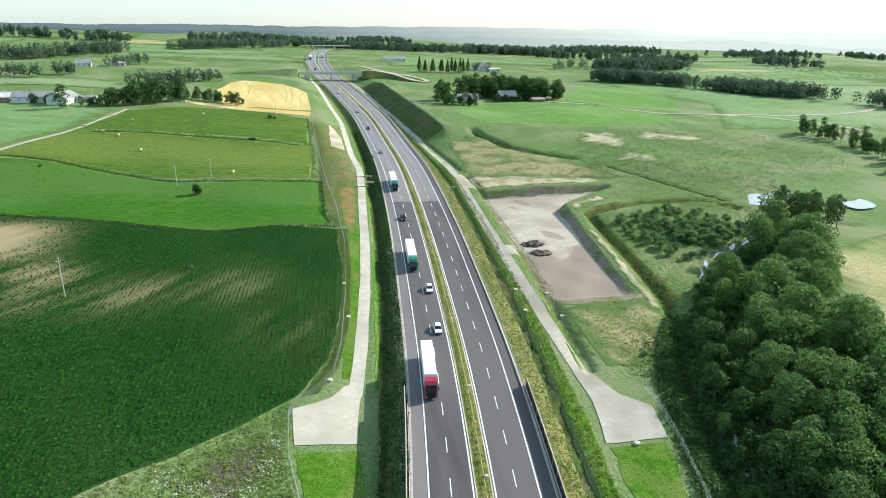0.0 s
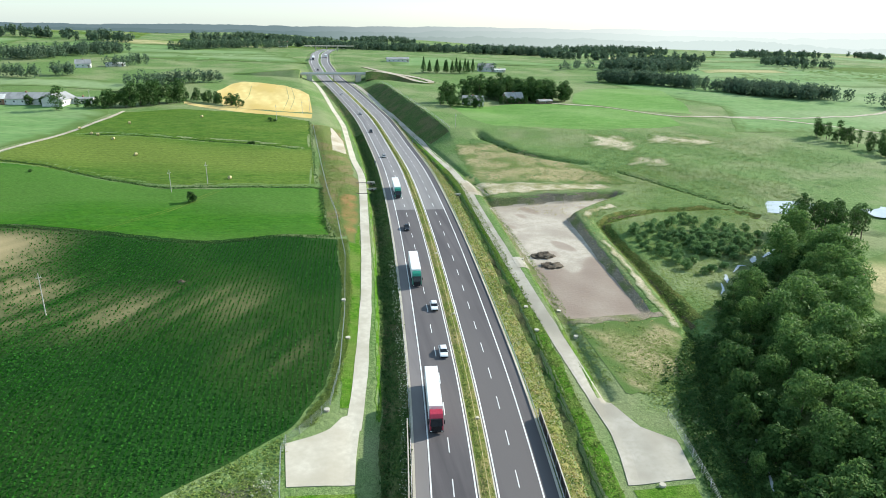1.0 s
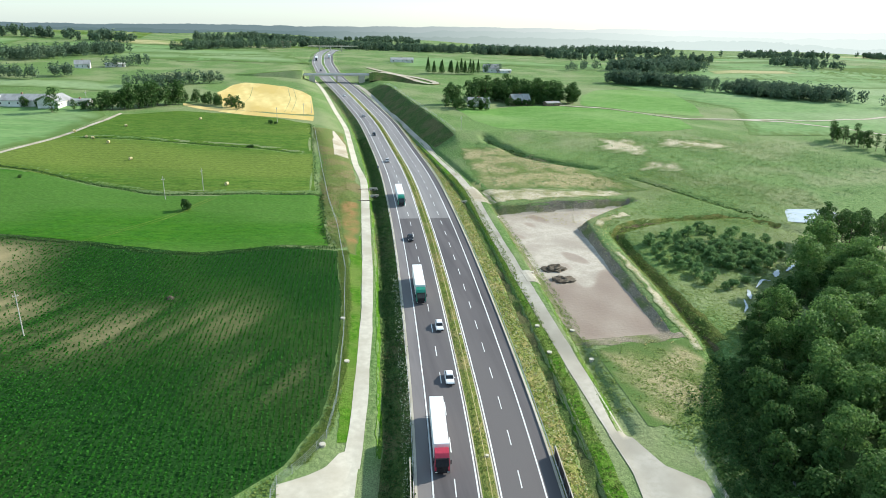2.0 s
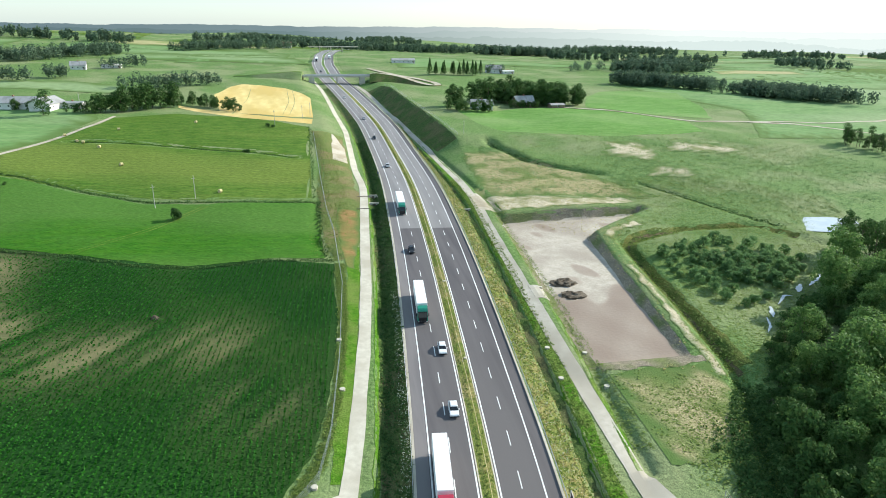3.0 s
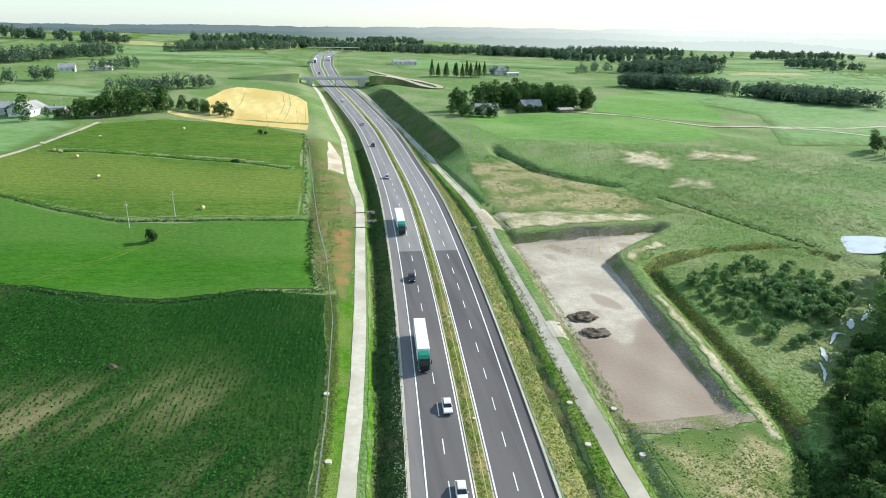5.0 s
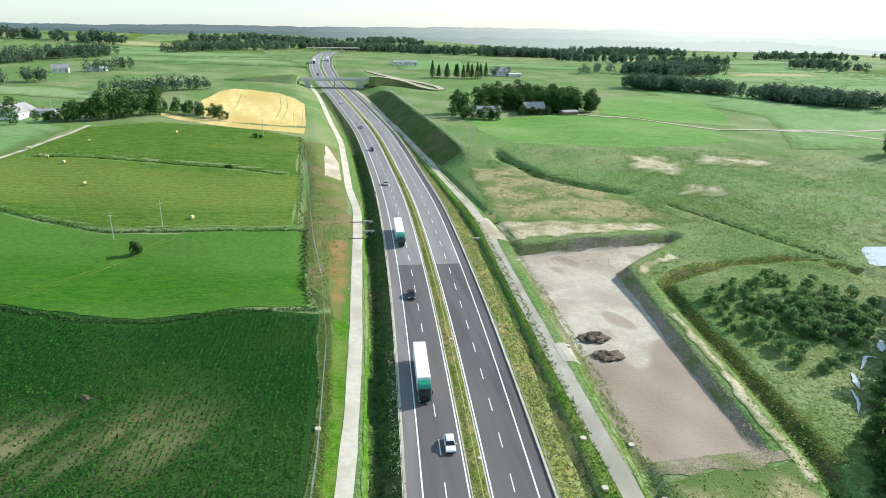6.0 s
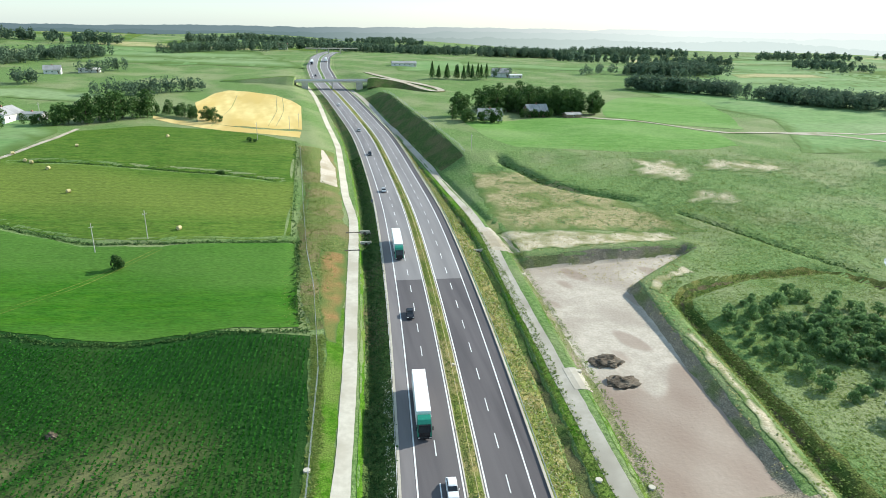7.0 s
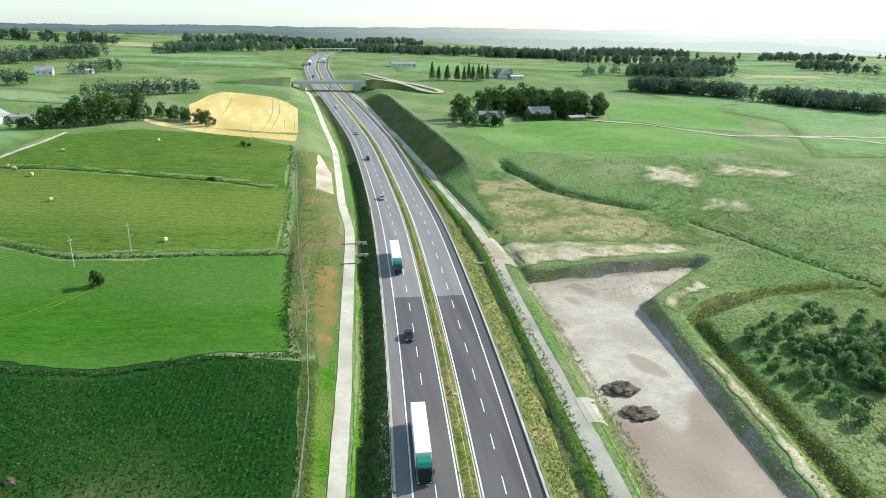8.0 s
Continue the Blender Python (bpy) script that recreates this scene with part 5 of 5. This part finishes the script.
for s in (-1, 1):
    part("parapet", box(bmesh.new(), _cx - 30, _cx + 30, BY + s * 4.35 - 0.12, BY + s * 4.35 + 0.12, _zr + 6.7, _zr + 7.6, 0.04), STEEL, bridge)
    part("abutment", box(bmesh.new(), _cx + s * 22 - 2.5, _cx + s * 22 + 2.5, BY - 4.3, BY + 4.3, _zr - 1, _zr + 5.6, 0.1), CONCRETE, bridge)
for k in (-3, 0, 3):
    bm = cyl(bmesh.new(), (_cx, BY + k, _zr - 0.5), (_cx, BY + k, _zr + 5.6), 0.45, 0.45, 12)
    part("pier", bm, CONCRETE, bridge)
bridge.location = spot(_cx, BY) - Vector((_cx, BY, _zr))


def embankment(line, tops, top_w, foot, material, cover, label):
    """A raised road: heights above the ground, and a strip on its crown."""
    p = np.array(line, float)
    n = 60
    q = rounded(line, n, 3)
    s = np.concatenate([[0], np.cumsum(np.hypot(*np.diff(p, axis=0).T))])
    h = np.interp(np.linspace(0, s[-1], n), s, tops)
    d = np.gradient(q, axis=0)
    d /= np.hypot(*d.T)[:, None]
    side = np.column_stack([d[:, 1], -d[:, 0]])
    verts = []
    z = height(q[:, 0], q[:, 1])
    for i in range(n):
        for off, up in ((-top_w / 2 - foot * h[i], -0.3), (-top_w / 2, h[i]), (top_w / 2, h[i]), (top_w / 2 + foot * h[i], -0.3)):
            verts.append((q[i, 0] + side[i, 0] * off, q[i, 1] + side[i, 1] * off, z[i] + up))
    f = [[i * 4 + j, i * 4 + j + 1, i * 4 + j + 5, i * 4 + j + 4] for i in range(n - 1) for j in range(3)]
    f += [[0, 1, 2, 3], [4 * n - 1, 4 * n - 2, 4 * n - 3, 4 * n - 4]]
    tagged(new("embankment", mesh_of("embankment", verts, f, material)), "grassy embankment carrying " + label, "bank", kind="structure")
    verts = []
    for i in range(n):
        for off in (-top_w / 2 + 0.5, top_w / 2 - 0.5):
            verts.append((q[i, 0] + side[i, 0] * off, q[i, 1] + side[i, 1] * off, z[i] + h[i] + 0.06))
    tagged(new("side_road", mesh_of("side_road", verts, [[2 * i, 2 * i + 1, 2 * i + 3, 2 * i + 2] for i in range(n - 1)], cover)), label, "road", kind="structure")


# ramp sides in the shade-dark bank colour
embankment([(_cx + 29, BY), (45, 546), (60, 534), (70, 512), (80, 508), (84, 525), (72, 548), (52, 576), (36, 610), (28, 630)], [6.3, 5.0, 3.0, 1.2, 0.6, 0.5, 0.6, 0.8, 0.6, 0.4], 6.5, 1.6, SHADE_BANK, GRAVEL, "pale gravel side road looping to the bridge")
embankment([(_cx - 29, BY), (-55, 550), (-90, 553)], [6.3, 3.0, 0.3], 6.5, 1.8, MEADOW, PASTURE, "grassy farm way climbing to the bridge")
_y2 = 905.0
_c2, _z2 = float(centre(_y2)), float(height(centre(_y2), _y2))
far_bridge = tagged(new("road_bridge"), "small pale road bridge far down the motorway", "bridge")
part("deck", box(bmesh.new(), _c2 - 32, _c2 + 40, _y2 - 4, _y2 + 4, _z2 + 5.6, _z2 + 6.8, 0.1), CONCRETE, far_bridge)
for s in (-1, 0, 1):
    part("pier", box(bmesh.new(), _c2 + 16 * s - 0.6, _c2 + 16 * s + 0.6, _y2 - 3.5, _y2 + 3.5, _z2 - 1, _z2 + 5.6, 0.1), CONCRETE, far_bridge)
far_bridge.location = spot(_c2, _y2) - Vector((_c2, _y2, _z2))


# ---- buildings ----
def building(x, y, turn, wide, deep, eaves, ridge, wall, roof, label, category="house", windows=3, name="house", ends=None):
    root = tagged(new(name), label, category)
    hw, hd = wide / 2, deep / 2
    bm = bmesh.new()
    vs = [bm.verts.new(v) for v in ((-hw, -hd, -1), (hw, -hd, -1), (hw, hd, -1), (-hw, hd, -1), (-hw, -hd, eaves), (hw, -hd, eaves), (hw, hd, eaves), (-hw, hd, eaves), (-hw, 0, ridge), (hw, 0, ridge))]
    for f in ((0, 1, 5, 4), (2, 3, 7, 6), (1, 2, 6, 9, 5), (3, 0, 4, 8, 7), (4, 5, 9, 8), (6, 7, 8, 9), (3, 2, 1, 0)):
        bm.faces.new([vs[i] for i in f])
    part("wall", bm, wall, root)
    over, th = 0.5, 0.22
    sl = (ridge - eaves) / hd
    for s in (-1, 1):
        bm = bmesh.new()
        lo, hi = (s * (hd + over), eaves - sl * over), (0, ridge)
        q = [(lo[0], lo[1] + 0.03), (hi[0], hi[1] + 0.03), (hi[0], hi[1] + 0.03 + th), (lo[0], lo[1] + 0.03 + th)]
        a = [bm.verts.new((-hw - over, yy, zz)) for yy, zz in q]
        b = [bm.verts.new((hw + over, yy, zz)) for yy, zz in q]
        bm.faces.new(a)
        bm.faces.new(b[::-1])
        for i in range(4):
            bm.faces.new((a[i], b[i], b[(i + 1) % 4], a[(i + 1) % 4]))
        bmesh.ops.recalc_face_normals(bm, faces=bm.faces)
        part("roof", bm, roof, root)
    for i in range(windows):
        wx = -hw + wide * (i + 0.5) / windows
        w = part("window", box(bmesh.new(), wx - 0.55, wx + 0.55, -hd - 0.06, -hd + 0.1, eaves * 0.35, eaves * 0.35 + 1.2, 0.03), WHITE, root)
        part("pane", box(bmesh.new(), wx - 0.45, wx + 0.45, -hd - 0.08, -hd - 0.05, eaves * 0.35 + 0.1, eaves * 0.35 + 1.1), DARK_GLASS, w)
    part("door", box(bmesh.new(), hw - 2.0, hw - 1.0, -hd - 0.07, -hd + 0.1, -0.2, 2.0, 0.03), WALL_WOOD, root)
    part("chimney", box(bmesh.new(), -0.4, 0.4, -0.4, 0.4, ridge - 0.5, ridge + 1.0, 0.05), WALL_BRICK, root)
    root.matrix_basis = Matrix.Translation(spot(x, y)) @ Matrix.Rotation(radians(turn), 4, "Z")
    return root


building(-186, 398, -6, 34, 13, 3.4, 6.4, WALL_WHITE, ROOF_GREY, "long low white barn with a grey sheet roof", "barn", 7, "barn")
building(-166, 392, 80, 17, 12, 3.6, 6.8, WALL_WHITE, ROOF_GREY, "white gabled barn end with a grey roof", "barn", 2, "barn")
building(-203, 396, 5, 12, 8, 3.2, 5.5, WALL_BRICK, WALL_WHITE, "brick farmhouse with a pale roof")
building(-154, 396, -3, 12, 6, 3.0, 3.8, WALL_WHITE, ROOF_GREY, "small open white shed beside the barn", "shed", 3, "shed")
building(-219, 572, 10, 12, 8, 3.4, 6.5, WALL_WHITE, ROOF_GREY, "pale farmhouse among trees")
building(-197, 584, 5, 16, 6, 2.2, 3.2, WALL_WHITE, WALL_WHITE, "long white greenhouse by the farm", "greenhouse", 4, "greenhouse")
building(124, 409, 4, 13, 9, 3.6, 7.4, WALL_WOOD, ROOF_GREY, "wooden house with a pale grey roof in the grove")
building(92, 398, -6, 14, 9, 3.0, 6.0, WALL_WHITE, ROOF_GREY, "low pale house half hidden by trees")
building(146, 404, 8, 10, 6, 2.0, 2.9, WALL_WOOD, ROOF_GREY, "low wooden shed with a flat pale roof", "shed", 1, "shed")
building(158, 628, -4, 16, 11, 4.0, 8.0, WALL_WHITE, ROOF_GREY, "white house with a grey roof at the far farm")
building(172, 622, 0, 12, 6, 2.6, 3.4, WALL_WHITE, WALL_WHITE, "white low outbuilding at the far farm", "shed", 2, "shed")
building(-84, 990, 0, 14, 10, 5, 9, WALL_WHITE, ROOF_RED, "far pale house by the trees")
building(70, 700, 0, 26, 10, 3, 5, WALL_WHITE, ROOF_GREY, "long pale farm building in the distance", "barn", 5, "barn")


# ---- poles, bales, heaps and small works ----
def power_pole(x, y, tall, cross=True):
    root = tagged(new("utility_pole"), "weathered pale utility pole with a short crossarm", "utility pole", "utility poles of the western fields")
    part("pole", cyl(bmesh.new(), (0, 0, -0.6), (0, 0, tall), 0.13, 0.09, 8), POLE_WOOD, root)
    part("crossarm", box(bmesh.new(), -0.6, 0.6, -0.05, 0.05, tall - 1.2, tall - 1.06, 0.02), POLE_WOOD, root)
    for k in (-0.5, 0, 0.5):
        part("insulator", cyl(bmesh.new(), (k, 0, tall - 1.06), (k, 0, tall - 0.85), 0.05, 0.035, 6), WHITE, root)
    root.matrix_basis = Matrix.Translation(spot(x, y)) @ Matrix.Rotation(0.5, 4, "Z")


for x, y, h in ((-67, 136.5, 10.5), (-50.3, 232.3, 8.5), (-61.5, 224, 8.5), (-35.5, 354, 9), (-22, 376, 8), (-18, 386, 8), (-150, 395, 9), (65, 322, 7.5)):
    power_pole(x, y, h)


def road_sign(u, y):
    root = tagged(new("road_sign"), "small grey road sign on a post beside the motorway", "road sign")
    part("post", cyl(bmesh.new(), (0, 0, -0.3), (0, 0, 2.6), 0.05, 0.05, 8), STEEL, root)
    part("plate", box(bmesh.new(), -0.45, 0.45, 0.05, 0.09, 1.7, 2.6, 0.01), GREYBLUE, root)
    x = float(centre(y)) + u
    root.location = spot(x, y)


road_sign(12.3, 312)
road_sign(-12.4, 262)


def hay_bale(x, y, turn):
    bm = cyl(bmesh.new(), (-0.65, 0, 0.66), (0.65, 0, 0.66), 0.68, 0.68, 20)
    bmesh.ops.bevel(bm, geom=[e for e in bm.edges if e.calc_face_angle(0) > 1], offset=0.1, segments=3, affect="EDGES")
    me = bpy.data.meshes.new("hay_bale")
    bm.to_mesh(me)
    bm.free()
    me.materials.append(HAY)
    ob = tagged(new("hay_bale", me), "round straw-coloured hay bale lying in the pasture", "hay bale", "hay bales in the pasture")
    ob.matrix_basis = Matrix.Translation(spot(x, y)) @ Matrix.Rotation(turn, 4, "Z")


for x, y, a in ((-110, 337, 0.3), (-77, 355, 0.9), (-107, 303, 1.4), (-117, 312, 0.2), (-89, 276, 0.7), (-43, 238, 1.0), (-131, 327, 0.5), (-122, 317.5, 2.0)):
    hay_bale(x, y, a)


def earth_heap(x, y, r, tall, seed, label):
    bm = bmesh.new()
    bmesh.ops.create_icosphere(bm, subdivisions=4, radius=1)
    for v in bm.verts:
        n = noise.noise(v.co * 2.2 + Vector((seed, 0, 0))) * 0.35 + noise.noise(v.co * 6 + Vector((0, seed, 0))) * 0.16
        v.co = Vector((v.co.x * r * (1 + n), v.co.y * r * 0.75 * (1 + n), max(-0.3, v.co.z) * tall * (1 + 1.4 * n)))
    me = bpy.data.meshes.new("soil_mound")
    bm.to_mesh(me)
    bm.free()
    me.materials.append(HEAP_EARTH)
    ob = tagged(new("soil_mound", me), label, "earth heap")
    ob.location = spot(x, y, 0.02)


earth_heap(62.4, 164.5, 3.6, 1.2, 1.0, "dark lumpy heap of dug earth on the basin floor")
earth_heap(62.6, 157, 3.6, 0.9, 5.0, "smaller dark heap of dug earth on the basin floor")
earth_heap(-41, 150, 1.0, 0.7, 9.0, "small brown earth heap in the maize")


def well_cover(x, y, r=0.5):
    bm = cyl(bmesh.new(), (0, 0, -0.3), (0, 0, 0.35), r, r, 16)
    cyl(bm, (0, 0, 0.35), (0, 0, 0.42), r * 1.08, r * 1.02, 16)
    me = bpy.data.meshes.new("well_cover")
    bm.to_mesh(me)
    bm.free()
    me.materials.append(CONCRETE)
    ob = tagged(new("well_cover", me), "pale round concrete well cover in the grass", "well cover", "well covers along the tracks")
    ob.location = spot(x, y)


for x, y in ((-3.6, 99.5), (0.2, 139), (0.9, 122), (23.9, 91), (21.6, 68), (26.6, 128), (28, 163), (45.5, 121), (46.3, 132), (54.3, 118), (54.5, 130), (54, 160), (51, 73), (55.5, 205)):
    well_cover(x, y, 0.55 if x < 10 or x > 40 else 0.32)


def drain_bar(x, y, turn):
    root = tagged(new("drain_channel"), "dark steel drain channel across the service track", "drain", "drain channels across the track")
    part("frame", box(bmesh.new(), -2.3, 2.3, -0.28, 0.28, -0.1, 0.2, 0.03), HEAP_EARTH, root)
    for k in range(12):
        part("bar", box(bmesh.new(), -2.2 + k * 0.385, -2.08 + k * 0.385, -0.24, 0.24, 0.2, 0.23), BLACK, root)
    root.matrix_basis = Matrix.Translation(spot(x, y, 0.02)) @ Matrix.Rotation(turn, 4, "Z")


drain_bar(9.0, 237.5, 0.05)
drain_bar(8.6, 223.5, 0.02)


def culvert(x, y, turn, label):
    root = tagged(new("culvert"), label, "culvert")
    part("headwall", box(bmesh.new(), -1.6, 1.6, -0.15, 0.15, -0.8, 1.0, 0.04), CONCRETE, root)
    for s in (-1, 1):
        part("wing_wall", box(bmesh.new(), s * 1.6 - 0.12, s * 1.6 + 0.12, -1.8, 0.1, -0.8, 0.6, 0.04), CONCRETE, root)
    part("pipe", cyl(bmesh.new(), (0, -0.3, 0.0), (0, 0.4, 0.0), 0.55, 0.55, 16), HEAP_EARTH, root)
    part("apron", box(bmesh.new(), -1.4, 1.4, -2.6, -0.2, -0.85, -0.55, 0.04), CONCRETE, root)
    root.matrix_basis = Matrix.Translation(spot(x, y, 0.5)) @ Matrix.Rotation(turn, 4, "Z")


culvert(12.6, 238, 0, "pale concrete culvert mouth in the roadside ditch")
culvert(12.7, 229, 3.14, "pale concrete culvert mouth in the roadside ditch")
culvert(46.3, 222, 0.1, "concrete culvert mouth below the gravel junction")


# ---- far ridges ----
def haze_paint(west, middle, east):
    """Haze as a glowing colour on woods kilometres away, paler towards the sun."""
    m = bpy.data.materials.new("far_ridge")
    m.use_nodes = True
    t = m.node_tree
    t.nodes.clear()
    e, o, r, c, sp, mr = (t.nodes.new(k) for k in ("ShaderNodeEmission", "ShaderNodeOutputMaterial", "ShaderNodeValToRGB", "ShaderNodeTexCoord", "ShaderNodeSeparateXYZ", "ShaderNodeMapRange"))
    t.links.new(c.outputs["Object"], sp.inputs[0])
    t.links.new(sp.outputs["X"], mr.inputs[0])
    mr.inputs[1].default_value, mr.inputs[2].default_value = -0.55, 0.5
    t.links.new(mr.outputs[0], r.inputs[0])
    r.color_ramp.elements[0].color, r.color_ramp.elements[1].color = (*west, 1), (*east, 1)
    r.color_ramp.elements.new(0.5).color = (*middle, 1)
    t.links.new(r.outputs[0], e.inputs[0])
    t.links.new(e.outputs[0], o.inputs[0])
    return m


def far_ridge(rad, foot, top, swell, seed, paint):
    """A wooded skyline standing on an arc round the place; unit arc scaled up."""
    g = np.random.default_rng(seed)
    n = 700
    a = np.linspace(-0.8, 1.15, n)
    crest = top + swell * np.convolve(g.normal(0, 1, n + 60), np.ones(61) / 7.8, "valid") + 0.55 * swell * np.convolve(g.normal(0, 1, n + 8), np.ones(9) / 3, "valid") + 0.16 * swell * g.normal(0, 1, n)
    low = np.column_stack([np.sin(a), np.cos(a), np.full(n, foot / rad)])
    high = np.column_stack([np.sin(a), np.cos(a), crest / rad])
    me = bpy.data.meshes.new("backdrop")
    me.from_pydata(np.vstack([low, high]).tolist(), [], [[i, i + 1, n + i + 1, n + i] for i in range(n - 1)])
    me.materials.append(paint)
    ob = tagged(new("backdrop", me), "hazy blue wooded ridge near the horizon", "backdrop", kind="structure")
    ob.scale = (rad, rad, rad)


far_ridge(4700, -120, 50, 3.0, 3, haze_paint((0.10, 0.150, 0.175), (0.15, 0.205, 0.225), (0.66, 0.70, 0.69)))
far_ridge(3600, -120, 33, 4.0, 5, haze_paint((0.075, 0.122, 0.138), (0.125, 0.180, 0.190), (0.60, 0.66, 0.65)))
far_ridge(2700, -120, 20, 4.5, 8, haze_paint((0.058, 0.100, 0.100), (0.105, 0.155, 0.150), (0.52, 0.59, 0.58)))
